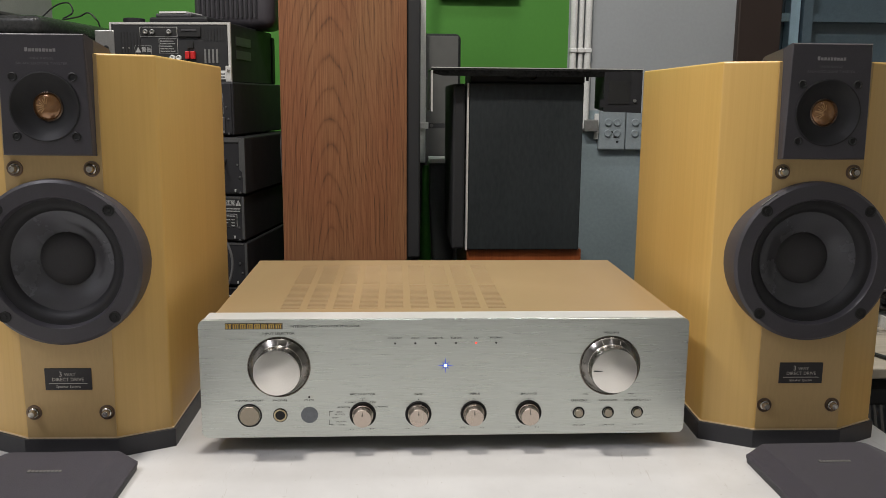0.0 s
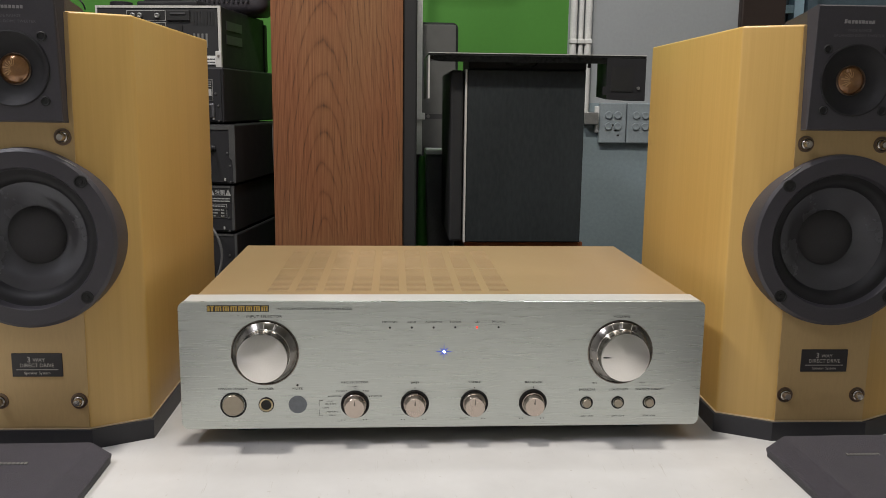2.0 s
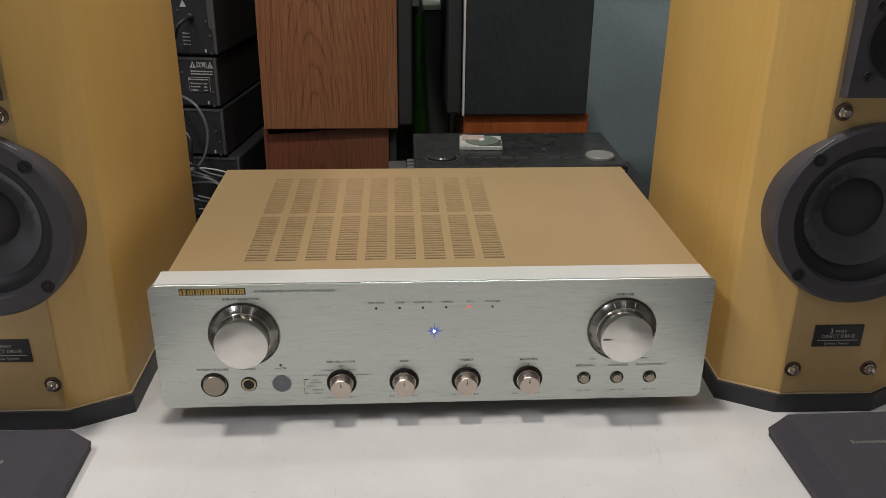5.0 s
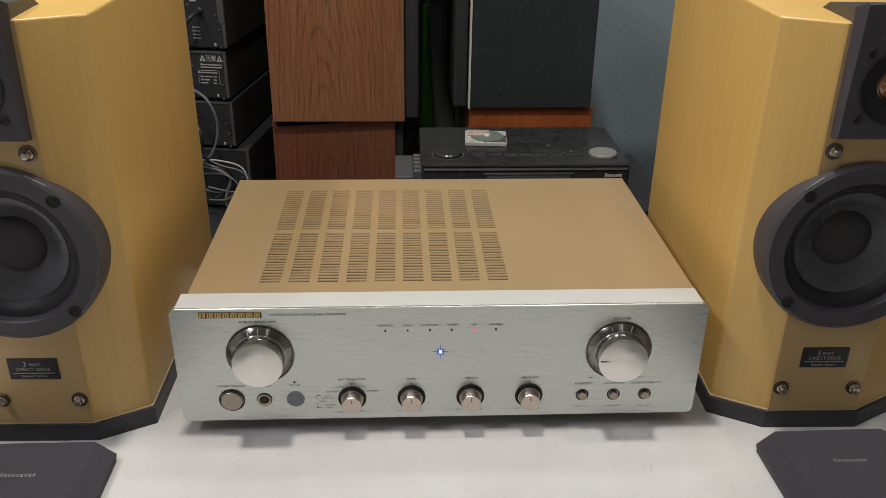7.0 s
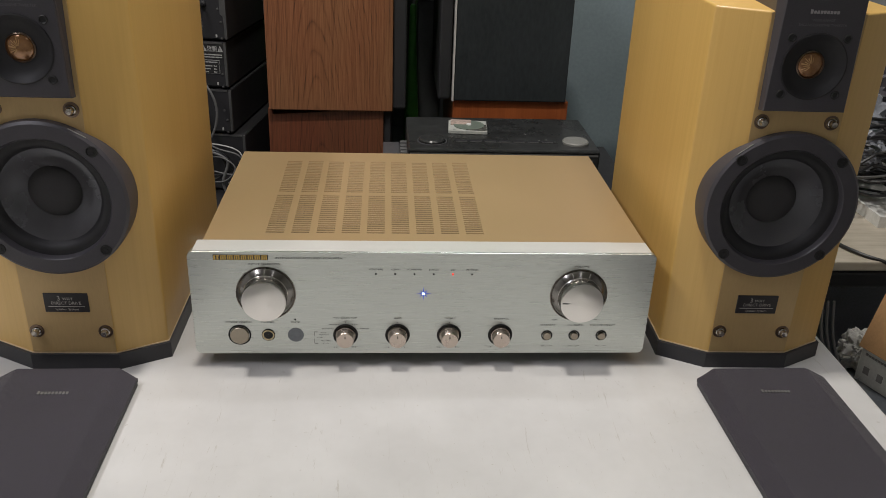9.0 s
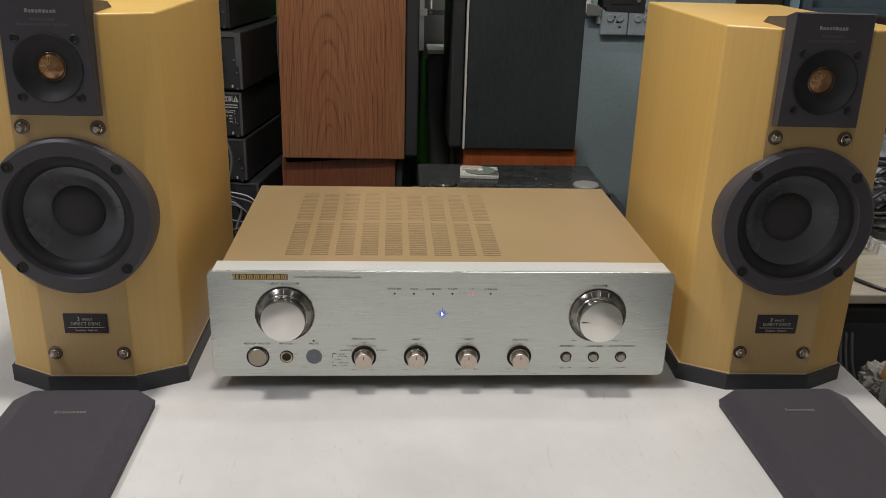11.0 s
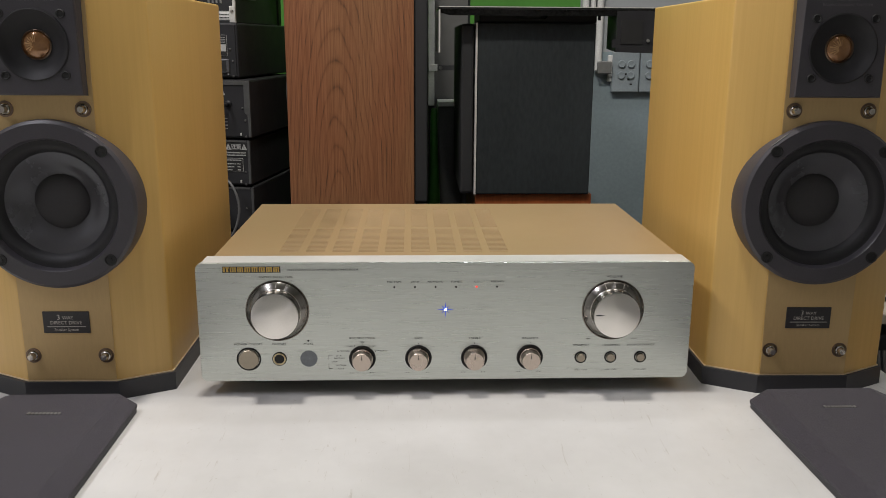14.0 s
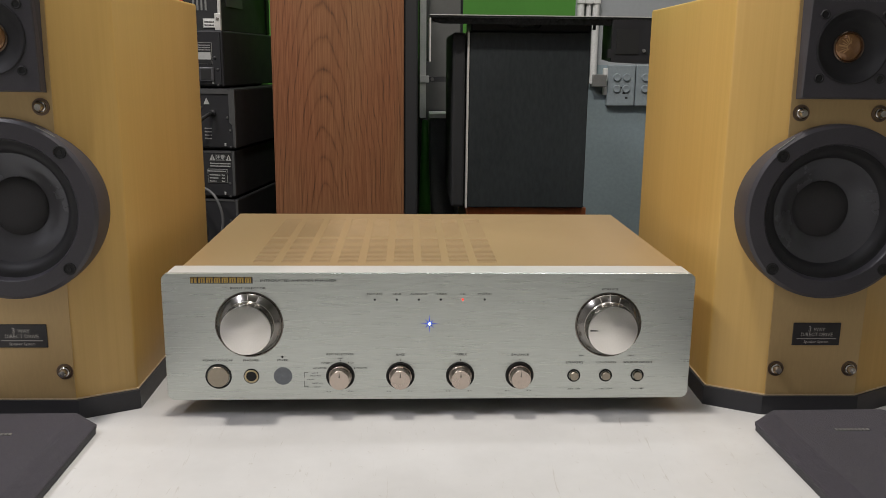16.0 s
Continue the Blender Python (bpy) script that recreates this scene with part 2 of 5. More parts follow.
GLOSS = paint("dusty_gloss_black", (0.014, 0.015, 0.015), 0.22, 0, 0.3, 12, 200, 0.02, dust=0.06)
DUSTY = paint("dusty_black", (0.016, 0.017, 0.017), 0.28, 0, 0.6, 9, 60, 0.02, dust=0.035)
GREYEDGE = paint("bare_steel_edge", (0.3, 0.3, 0.29), 0.4, 0.7)
WORN = paint("worn_black_edge", (0.09, 0.09, 0.09), 0.4, 0.4)
SILVER = paint("silver_paint", (0.62, 0.61, 0.58), 0.4, 0.3)
WHITE = paint("white_plastic", (0.7, 0.7, 0.68), 0.4)
LABEL = paint("label_print", (0.38, 0.38, 0.37), 0.5, bump=0)
RED = paint("red_plastic", (0.55, 0.02, 0.02), 0.4)
GREEN = paint("green_wall_paint", (0.064, 0.24, 0.027), 0.6, 0, 0.06, 3, 120, 0.1)
GREY = paint("grey_blue_wall_paint", (0.345, 0.362, 0.375), 0.6, 0, 0.06, 3, 120, 0.15)
LOWWALL = paint("blue_grey_lower_wall", (0.25, 0.31, 0.335), 0.4, 0, 0.14, 5, 120, 0.15)
PLAIN = paint("plain_wall_paint", (0.75, 0.74, 0.72), 0.7, 0, 0.05, 2, 100, 0.1)
CEIL = paint("ceiling_paint", (0.8, 0.8, 0.78), 0.8, 0, 0.03, 2, 100, 0.1)
FLOOR = paint("dark_floor", (0.2, 0.19, 0.18), 0.6, 0, 0.3, 4, 60, 0.1)
BROWN = paint("dark_brown_frame", (0.03, 0.018, 0.014), 0.5)
PALEBLUE = paint("pale_blue_sash", (0.3, 0.44, 0.53), 0.5)
NAVY = paint("dusk_blue_pane", (0.075, 0.11, 0.135), 0.15)
CARD = paint("cardboard", (0.42, 0.24, 0.11), 0.8)
CABLE = paint("black_cable", (0.015, 0.015, 0.016), 0.4)
GREYCABLE = paint("grey_cable", (0.1, 0.1, 0.1), 0.5)
JUNK = paint("clear_plastic_bag", (0.2, 0.21, 0.235), 0.3, spread=0.3)
SOCKET = paint("socket_plastic", (0.27, 0.31, 0.33), 0.4)
MESHGREY = paint("grey_mesh", (0.13, 0.13, 0.125), 0.6, grain=900, bump=0.3)
OLDWOOD = veneer("worn_pale_wood", (0.3, 0.26, 0.2), (0.52, 0.47, 0.4), 0.6, 0.0, (9, 160, 160))
CRATE = paint("blue_grey_plastic", (0.13, 0.14, 0.16), 0.5, spread=0.3, size=14)
SOOT = paint("flat_black", (0.016, 0.0165, 0.018), 0.65, grain=900)
# Grey raised to lift the deep gap between the cabinets out of black.
GAPGREY = paint("gap_lift_grey", (0.13, 0.14, 0.14), 0.6, spread=0.3, size=12)
ALU = paint("pale_aluminium", (0.82, 0.82, 0.8), 0.45, 0.1)
SMOKE = paint("smoked_plastic", (0.07, 0.07, 0.075), 0.35)

def turned(m, aniso):
    """Turning marks that run round the axis."""
    nt = m.node_tree
    t = nt.nodes.new("ShaderNodeTangent")
    t.direction_type, t.axis = "RADIAL", "Y"
    p = nt.nodes["Principled BSDF"]
    nt.links.new(t.outputs["Tangent"], p.inputs["Tangent"])
    p.inputs["Anisotropic"].default_value = aniso


turned(KNOBFACE, 0.9)
turned(CONE, 0.92)
CONE.node_tree.nodes["Principled BSDF"].inputs["Specular Tint"].default_value = (0.78, 0.88, 1.0, 1)
for m in (GLOSS, DUSTY, ASH):
    m.node_tree.nodes["Principled BSDF"].inputs["Specular IOR Level"].default_value = 0.25

# ---- building blocks ----


def box(bm, x0, x1, y0, y1, z0, z1, bev=0.0, seg=2):
    m = Matrix.Translation(((x0 + x1) / 2, (y0 + y1) / 2, (z0 + z1) / 2)) @ Matrix.Diagonal((x1 - x0, y1 - y0, z1 - z0, 1))
    vs = bmesh.ops.create_cube(bm, size=1, matrix=m)["verts"]
    if bev:
        es = list({e for v in vs for e in v.link_edges})
        bmesh.ops.bevel(bm, geom=es, offset=bev, segments=seg, affect="EDGES", profile=0.5)
    return bm


def block(*a, **k):
    return box(bmesh.new(), *a, **k)


def loft(rings, caps=True):
    """Closed rings of equal length joined into a skin."""
    bm = bmesh.new()
    rows = [[bm.verts.new(p) for p in r] for r in rings]
    n = len(rows[0])
    for a, b in zip(rows, rows[1:]):
        for i in range(n):
            bm.faces.new((a[i], a[(i + 1) % n], b[(i + 1) % n], b[i]))
    if caps:
        bm.faces.new(rows[0][::-1])
        bm.faces.new(rows[-1])
    bmesh.ops.recalc_face_normals(bm, faces=bm.faces)
    return bm


def lathe(profile, seg=48, cx=0.0, cz=0.0, caps=False):
    """A turned shape round the y axis through (cx, cz): rows of radius and y."""
    rings = [[(cx + max(r, 1e-5) * math.cos(2 * math.pi * i / seg), y, cz + max(r, 1e-5) * math.sin(2 * math.pi * i / seg)) for i in range(seg)] for r, y in profile]
    return loft(rings, caps)


def lathe_up(profile, seg=32, cx=0.0, cy=0.0):
    """A turned shape round the z axis: rows of radius and z."""
    rings = [[(cx + max(r, 1e-5) * math.cos(2 * math.pi * i / seg), cy + max(r, 1e-5) * math.sin(2 * math.pi * i / seg), z) for i in range(seg)] for r, z in profile]
    return loft(rings)


def pipe(points, r, seg=8, smooth=6):
    """A round cable or rod along a smoothed line of points."""
    pts = [Vector(p) for p in points]
    line = []
    for i in range(len(pts) - 1):
        p0, p1, p2, p3 = pts[max(i - 1, 0)], pts[i], pts[i + 1], pts[min(i + 2, len(pts) - 1)]
        for j in range(smooth):
            t = j / smooth
            line.append(0.5 * (2 * p1 + (p2 - p0) * t + (2 * p0 - 5 * p1 + 4 * p2 - p3) * t * t + (3 * p1 - p0 - 3 * p2 + p3) * t ** 3))
    line.append(pts[-1])
    rings = []
    side = Vector((0.31, 0.87, 0.39)).normalized()
    for i, p in enumerate(line):
        d = (line[min(i + 1, len(line) - 1)] - line[max(i - 1, 0)]).normalized()
        u = d.cross(side)
        u = u.normalized() if u.length > 1e-4 else d.orthogonal().normalized()
        w = d.cross(u)
        side = -w
        rings.append([p + r * (math.cos(2 * math.pi * k / seg) * u + math.sin(2 * math.pi * k / seg) * w) for k in range(seg)])
    return loft(rings)


def part(name, bm, material, parent, label="", smooth=False):
    """Links a bmesh as one mesh object under a thing or a part."""
    me = bpy.data.meshes.new(name)
    if smooth:
        for f in bm.faces:
            f.smooth = True
    bm.to_mesh(me)
    bm.free()
    if smooth:
        me.set_sharp_from_angle(angle=radians(35))
    me.materials.append(material)
    ob = new(name, me)
    ob.parent = parent
    return tagged(ob, label)


def thing(name, m, label, category, group="", kind=""):
    ob = new(name)
    ob.empty_display_size = 0.05
    ob.matrix_basis = m
    return tagged(ob, label, category, group, kind)


def solid(name, bm, material, label, category, kind="", smooth=False):
    ob = part(name, bm, material, None, label, smooth)
    return tagged(ob, "", category, "", kind)


def letters(name, body, size, x, y, z, material, parent, align="CENTER", turn=None, bold=0.0, spacing=1.0, wide=1.0):
    """Flat lettering on an upright face that looks towards -y."""
    cu = bpy.data.curves.new(name, "FONT")
    cu.body, cu.size, cu.align_x, cu.align_y, cu.offset, cu.space_character = body, size, align, "CENTER", bold, spacing
    cu.resolution_u = 2
    tmp = bpy.data.objects.new(name, cu)
    me = bpy.data.meshes.new_from_object(tmp)
    bpy.data.objects.remove(tmp)
    me.transform((turn or pose(x, y, z, 90)) @ Matrix.Diagonal((wide, 1, 1, 1)))
    me.materials.clear()
    me.materials.append(material)
    ob = new(name, me)
    ob.parent = parent
    return ob


# ---- room ----
TOP = 0.757            # height of the white table
BENCH = 0.6            # height of the bench behind it
WALL = 1.45            # the wall behind
solid("floor", block(-2.6, 2.6, -3.2, 1.55, -0.1, 0.0), FLOOR, "dark worn workshop floor", "floor", "structure")
solid("ceiling", block(-2.6, 2.6, -3.2, 1.55, 2.75, 2.85), CEIL, "plain white ceiling", "ceiling", "structure")
solid("wall_south", block(-2.6, 2.6, -3.3, -3.2, 0, 2.75), PLAIN, "plain pale wall", "wall", "structure")
solid("wall_west", block(-2.7, -2.6, -3.2, 1.55, 0, 2.75), PLAIN, "plain pale wall", "wall", "structure")
solid("wall_east", block(2.6, 2.7, -3.2, 1.55, 0, 2.75), PLAIN, "plain pale wall", "wall", "structure")
solid("wall_north_1", block(-2.6, 0.388, WALL, WALL + 0.1, 0, 2.75), GREEN, "bright green painted wall", "wall", "structure")
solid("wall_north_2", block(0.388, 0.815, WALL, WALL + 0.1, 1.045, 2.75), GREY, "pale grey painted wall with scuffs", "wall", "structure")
# lower part of this wall, darker and bluer than the part above
solid("wall_north_6", block(0.388, 0.815, WALL, WALL + 0.1, 0, 1.045), LOWWALL, "blue-grey lower wall", "wall", "structure")
solid("wall_north_3", block(0.815, 2.6, WALL, WALL + 0.1, 0, 0.95), GREY, "grey-blue painted wall under the window", "wall", "structure")
solid("wall_north_4", block(0.815, 2.6, WALL, WALL + 0.1, 2.2, 2.75), GREY, "grey-blue painted wall above the window", "wall", "structure")
solid("wall_north_5", block(1.95, 2.6, WALL, WALL + 0.1, 0.95, 2.2), GREY, "grey-blue painted wall beside the window", "wall", "structure")

# window with a dark frame and blue gridded sashes
win = thing("window_1", pose(0.815, WALL, 0.95), "window with dark brown frame and blue gridded sashes", "window", kind="structure")
part("window_frame", block(0.0, 0.112, -0.02, 0.1, 0, 1.25, bev=0.004), BROWN, win)
part("window_frame", block(1.06, 1.135, -0.02, 0.1, 0, 1.25, bev=0.004), BROWN, win)
part("window_frame", block(0.112, 1.06, -0.02, 0.1, 1.18, 1.25, bev=0.004), BROWN, win)
part("window_sill", block(0.112, 1.06, -0.02, 0.1, 0.0, 0.05, bev=0.004), BROWN, win)
for i, (a, b) in enumerate(((0.112, 0.19), (0.2, 0.63), (0.64, 1.06))):
    sash = part("sash", block(a, a + 0.025, 0.05, 0.085, 0.05, 1.18), PALEBLUE if i == 0 else NAVY, win)
    part("sash_bar", block(b - 0.025, b, 0.05, 0.085, 0.05, 1.18), PALEBLUE if i == 0 else NAVY, sash)
    for k in range(9):
        part("glazing_bar", block(a + 0.025, b - 0.025, 0.055, 0.08, 0.05 + 0.139 * k, 0.07 + 0.139 * k), PALEBLUE if i == 0 else NAVY, sash)
    part("pane", block(a, b, 0.088, 0.094, 0.05, 1.18), NAVY, win, "dim blue window pane")

# ---- the white table ----
tab = thing("table", pose(0, 0, 0), "white laminate table with scratched, stained top", "table")
part("tabletop", block(-0.78, 0.43, -0.6, 0.31, TOP - 0.03, TOP, bev=0.003), TABLE, tab)
for x in (-0.74, 0.36):
    for y in (-0.56, 0.26):
        part("leg", block(x, x + 0.04, y, y + 0.04, 0, TOP - 0.03), GREYEDGE, tab)

# ---- the two loudspeakers ----


def bars(bm, x0, x1, z0, z1, y, n, seed, gap=0.2):
    """A wordmark as a row of plain bars."""
    rnd = random.Random(seed)
    w = (x1 - x0) / n
    for i in range(n):
        h = (z1 - z0) * (1.0 if i == 0 else 0.72 + 0.1 * rnd.random())
        box(bm, x0 + w * i, x0 + w * (i + 1 - gap), y - 0.0006, y, z0, z0 + h)
    return bm


def outline(fw, sw, bw, yf, ym, yb, z):
    return [(-fw, yf, z), (fw, yf, z), (sw, ym, z), (bw, yb, z), (-bw, yb, z), (-sw, ym, z)]


PLINTH = 0.0165


def cabinet_shape(h):
    """The six-sided cabinet, its front a little narrower at the foot, its upright edges eased."""
    bm = loft([outline(0.0385, 0.0815, 0.0785, -0.003, 0.02, 0.29, PLINTH), outline(0.041, 0.0815, 0.0785, -0.003, 0.02, 0.29, h)])
    es = [e for e in bm.edges if abs(e.verts[0].co.z - e.verts[1].co.z) > 0.1 or min(v.co.z for v in e.verts) > h - 0.01]
    bmesh.ops.bevel(bm, geom=es, offset=0.0022, segments=3, affect="EDGES", profile=0.5)
    return bm


def bore(ob, m, radius, cz, y0, y1):
    """Cuts a round hole along y into a part of a thing that stands at m."""
    cut = part("cutter", lathe([(radius, y0), (radius, y1)], 48, cz=cz, caps=True), VENEER, None)
    cut.matrix_basis = m
    mod = ob.modifiers.new("bore", "BOOLEAN")
    mod.operation, mod.object, mod.solver = "DIFFERENCE", cut, "EXACT"
    bpy.context.view_layer.update()
    bored = bpy.data.meshes.new_from_object(ob.evaluated_get(bpy.context.evaluated_depsgraph_get()))
    ob.modifiers.clear()
    ob.data = bored
    bpy.data.objects.remove(cut)


def speaker(m, label, side):
    s = thing("loudspeaker", m, label, "loudspeaker", "pair of bookshelf loudspeakers")
    h = 1.106 - TOP
    o = 0.0025
    part("base", loft([outline(0.0385 + o, 0.0815 + o, 0.0785 + o, -0.003 - o, 0.02 - o, 0.29 + o, 0.0), outline(0.0385 + o, 0.0815 + o, 0.0785 + o, -0.003 - o, 0.02 - o, 0.29 + o, PLINTH)]), BASEBLACK, s, "black plinth")
    cab = part("cabinet", cabinet_shape(h), VENEER, s, "yellow birch veneered cabinet", smooth=True)
    bore(cab, m, 0.0555, 0.932 - TOP, -0.05, 0.05)
    part("bottom_trim", loft([outline(0.0389, 0.0819, 0.0789, -0.0035, 0.0196, 0.2905, PLINTH - 0.0003), outline(0.0389, 0.0819, 0.0789, -0.0035, 0.0196, 0.2905, PLINTH + 0.0013)]), EDGE, s)
    # Thin slabs over the front flat, darker than the veneer to stand for shade.
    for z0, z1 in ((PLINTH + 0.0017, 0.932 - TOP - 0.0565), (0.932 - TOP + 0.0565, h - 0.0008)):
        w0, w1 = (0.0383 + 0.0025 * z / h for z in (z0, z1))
        part("front_shade_slab", loft([[(-w0, y, z0), (w0, y, z0), (w1, y, z1), (-w1, y, z1)] for y in (-0.0029, -0.0036)]), FRONTSHADE, s, "bronze slab added to shade the front flat")
    # tweeter housing
    zb, zt = 1.0232 - TOP, 1.1205 - TOP

    def hr(y, wb, wt, z0, z1):
        return [(-wb, y, z0), (wb, y, z0), (wt, y, z1), (-wt, y, z1)]
    hs = part("tweeter_housing", loft([hr(0.06, 0.034, 0.029, h - 0.002, h + 0.002), hr(0.045, 0.0368, 0.0345, zb, h + 0.006), hr(-0.0025, 0.037, 0.0385, zb - 0.001, zt - 0.004), hr(-0.011, 0.0362, 0.0345, zb, zt), hr(-0.012, 0.0354, 0.0335, zb + 0.001, zt - 0.001)]), CHAR, s, "charcoal plastic tweeter housing")
    cz = 1.0625 - TOP
    bore(hs, m, 0.0268, cz, -0.03, -0.0041)
    part("tweeter_horn", lathe([(0.0285, -0.0117), (0.0284, -0.0127), (0.0274, -0.013), (0.0264, -0.0125), (0.0235, -0.0088), (0.0185, -0.0063), (0.0125, -0.005), (0.0001, -0.0046)], cz=cz), RUBBER, hs, "black flared horn", smooth=True)
    part("tweeter_ring", lathe([(0.0121, -0.0046), (0.0121, -0.0058), (0.0114, -0.0063), (0.0106, -0.0052)], cz=cz), BRASS, hs, smooth=True)
    part("tweeter_dome", lathe([(0.0107, -0.0051), (0.0102, -0.0058), (0.009, -0.0066), (0.0068, -0.0075), (0.0042, -0.0082), (0.002, -0.0085), (0.0001, -0.0086)], cz=cz), AMBER, hs, "glossy amber dome", smooth=True)
    for x in (-1, 1):
        for z in (-1, 1):
            part("screw", lathe([(0.0038, -0.011), (0.0038, -0.0126), (0.003, -0.0132), (0.0022, -0.0124), (0.0001, -0.0124)], 16, x * 0.0239, cz + z * 0.0239), DARK, hs, smooth=True)
    part("wordmark", bars(bmesh.new(), -0.0125, 0.0125, zt - 0.0142, zt - 0.011, -0.0119, 9, 3, 0.3), DIMPRINT2, hs)
    letters("lettering", "WIDE RANGE", 0.0029, 0, -0.0121, zt - 0.0195, DIMPRINT, hs, wide=1.1)
    letters("lettering", "BALANCED DOME TWEETER", 0.0029, 0, -0.0121, zt - 0.0235, DIMPRINT, hs, wide=1.1)
    # Pale fins laid on the dome as its streaks of highlight.
    glints = bmesh.new()
    for i in range(9):
        a = 2 * math.pi * i / 21 + 1.5
        w = 0.0002 + 0.00012 * (i % 3)
        u, n = Vector((math.cos(a), 0, math.sin(a))), Vector((-math.sin(a), 0, math.cos(a)))
        for (r0, y0), (r1, y1) in (((0.0022, -0.0087), (0.0044, -0.00835)), ((0.0044, -0.00835), (0.0068, -0.00765)), ((0.0068, -0.00765), (0.0088, -0.00685)))[:2 + i % 2]:
            glints.faces.new([glints.verts.new(u * r + n * (e * (0.3 + 60 * r) * w / 0.5) + Vector((0, y, cz))) for r, y, e in ((r0, y0, -1), (r1, y1, -1), (r1, y1, 1), (r0, y0, 1))])
    part("dome_glints", glints, DOMEGLINT, hs, "pale painted highlight rays on the dome")
    # woofer
    wz = 0.932 - TOP
    wf = part("woofer_frame", lathe([(0.0715, 0.0155), (0.0715, -0.007), (0.071, -0.0095), (0.0685, -0.0115), (0.0565, -0.0115), (0.055, -0.0095), (0.0535, 0.003), (0.0535, 0.012)], 72, cz=wz), CHAR, s, "charcoal ring frame", smooth=True)
    part("surround", lathe([(0.0546, -0.0055), (0.0535, -0.005), (0.0515, -0.0052), (0.0485, -0.0045), (0.0455, -0.0018), (0.0435, 0.0018), (0.042, 0.004)], 72, cz=wz), RUBBER, wf, "black rubber surround", smooth=True)
    part("cone", lathe([(0.0438, 0.0015), (0.041, 0.0022), (0.033, 0.0072), (0.0235, 0.0132), (0.022, 0.0136)], 72, cz=wz), CONE, wf, "dark grey film cone", smooth=True)
    part("dust_cap", lathe([(0.0235, 0.0132)] + [(0.023 * math.cos(a), 0.013 - 0.006 * math.sin(a)) for a in (0.1, 0.4, 0.8, 1.2, 1.57)], 48, cz=wz), CAP, wf, smooth=True)
    for a in (45, 135, 225, 315):
        part("screw", lathe([(0.0051, -0.0112), (0.005, -0.0122), (0.0043, -0.0124), (0.0039, -0.0116), (0.0018, -0.0116), (0.0015, -0.0121), (0.0001, -0.0121)], 20, 0.0648 * math.cos(radians(a)), wz + 0.0648 * math.sin(radians(a))), DARK, wf, smooth=True)
    chip = block(-0.008, 0.008, -0.0102, -0.0094, 0.0702, 0.0711, bev=0.0003)
    bmesh.ops.transform(chip, matrix=pose(0, 0, wz) @ Matrix.Rotation(radians(side), 4, "Y"), verts=chip.verts)
    part("worn_chip", chip, GREYEDGE, wf, "worn bright chip")
    # grille pegs
    for z in (1.0115 - TOP, 0.798 - TOP):
        for x in (-0.0315, 0.0315):
            pg = part("grille_peg", lathe([(0.0068, -0.0028), (0.0066, -0.0044), (0.005, -0.0046), (0.0044, -0.0034), (0.0001, -0.0034)], 24, x, z), BRASS, s, "brass collar", smooth=True)
            part("pin", lathe([(0.0042, -0.0032), (0.0042, -0.0055), (0.0034, -0.0062), (0.0032, -0.009), (0.0025, -0.0104), (0.0001, -0.0106)], 20, x, z), CHROME, pg, "chrome pin", smooth=True)
    bz = 0.8285 - TOP
    bd = part("badge", block(-0.02, 0.02, -0.0045, -0.0028, bz - 0.0098, bz + 0.0098, bev=0.0004), BADGE, s, "black nameplate")
    letters("lettering", "3", 0.0066, -0.0062, -0.0048, bz + 0.0045, PRINT, bd)
    letters("lettering", "WAY", 0.0042, 0.0018, -0.0048, bz + 0.0042, PRINT, bd)
    letters("lettering", "DIRECT DRIVE", 0.0045, 0, -0.0048, bz - 0.0003, PRINT, bd, wide=0.95)
    part("rule", block(-0.0165, 0.0165, -0.0048, -0.0044, bz - 0.0041, bz - 0.0036), PRINT, bd)
    letters("lettering", "Speaker System", 0.0033, 0, -0.0048, bz - 0.0066, PRINT, bd)
    return s


speaker(pose(-0.329, 0.0, TOP, 0, 0, -0.8), "yellow birch loudspeaker with black woofer, charcoal tweeter housing and no grille", 30)
speaker(pose(0.3243, -0.001, TOP, 0, 0, -1.0), "yellow birch loudspeaker with black woofer, charcoal tweeter housing and no grille", -38)


def grille(m):
    """A cloth cover that lies on its back: cut corners at the far end, sloping rims."""
    g = thing("grille_cover", m, "charcoal cloth loudspeaker grille lying flat on the table", "speaker grille", "pair of removed grilles")

    def ring(w, y0, y1, cut, z):
        return [(-w, y1, z), (w, y1, z), (w, y0 - cut * 0.7, z), (w - cut, y0, z), (-w + cut, y0, z), (-w, y0 - cut * 0.7, z)]
    part("frame", loft([ring(0.063, 0.0, -0.35, 0.0165, 0.0), ring(0.063, 0.0, -0.35, 0.0165, 0.005)]), BASEBLACK, g)
    part("cloth", loft([ring(0.0635, 0.0005, -0.3505, 0.0165, 0.004), ring(0.0638, 0.0008, -0.351, 0.0165, 0.007), ring(0.0625, 0.0, -0.35, 0.0163, 0.0082), ring(0.0485, -0.003, -0.335, 0.003, 0.0134), ring(0.047, -0.004, -0.334, 0.003, 0.014)]), CLOTH, g)
    for i in range(9):
        x = -0.014 + 0.0031 * i
        part("wordmark_bar", block(x, x + 0.0019, -0.0452, -0.0418 + (0.0012 if i == 0 else 0), 0.0138, 0.0148, bev=0.0002), GREYEDGE, g)
    return g


grille(pose(0.3285, -0.025, TOP, 0, 0, 0.6))
grille(pose(-0.3285, -0.022, TOP, 0, 0, 0.3))

# ---- the amplifier ----
amp = thing("amplifier", pose(0.0015, 0, TOP), "champagne gold integrated amplifier with brushed front panel on the table", "amplifier")
PZ0, PZ1, PW = 0.7705 - TOP, 0.8795 - TOP, 0.2187


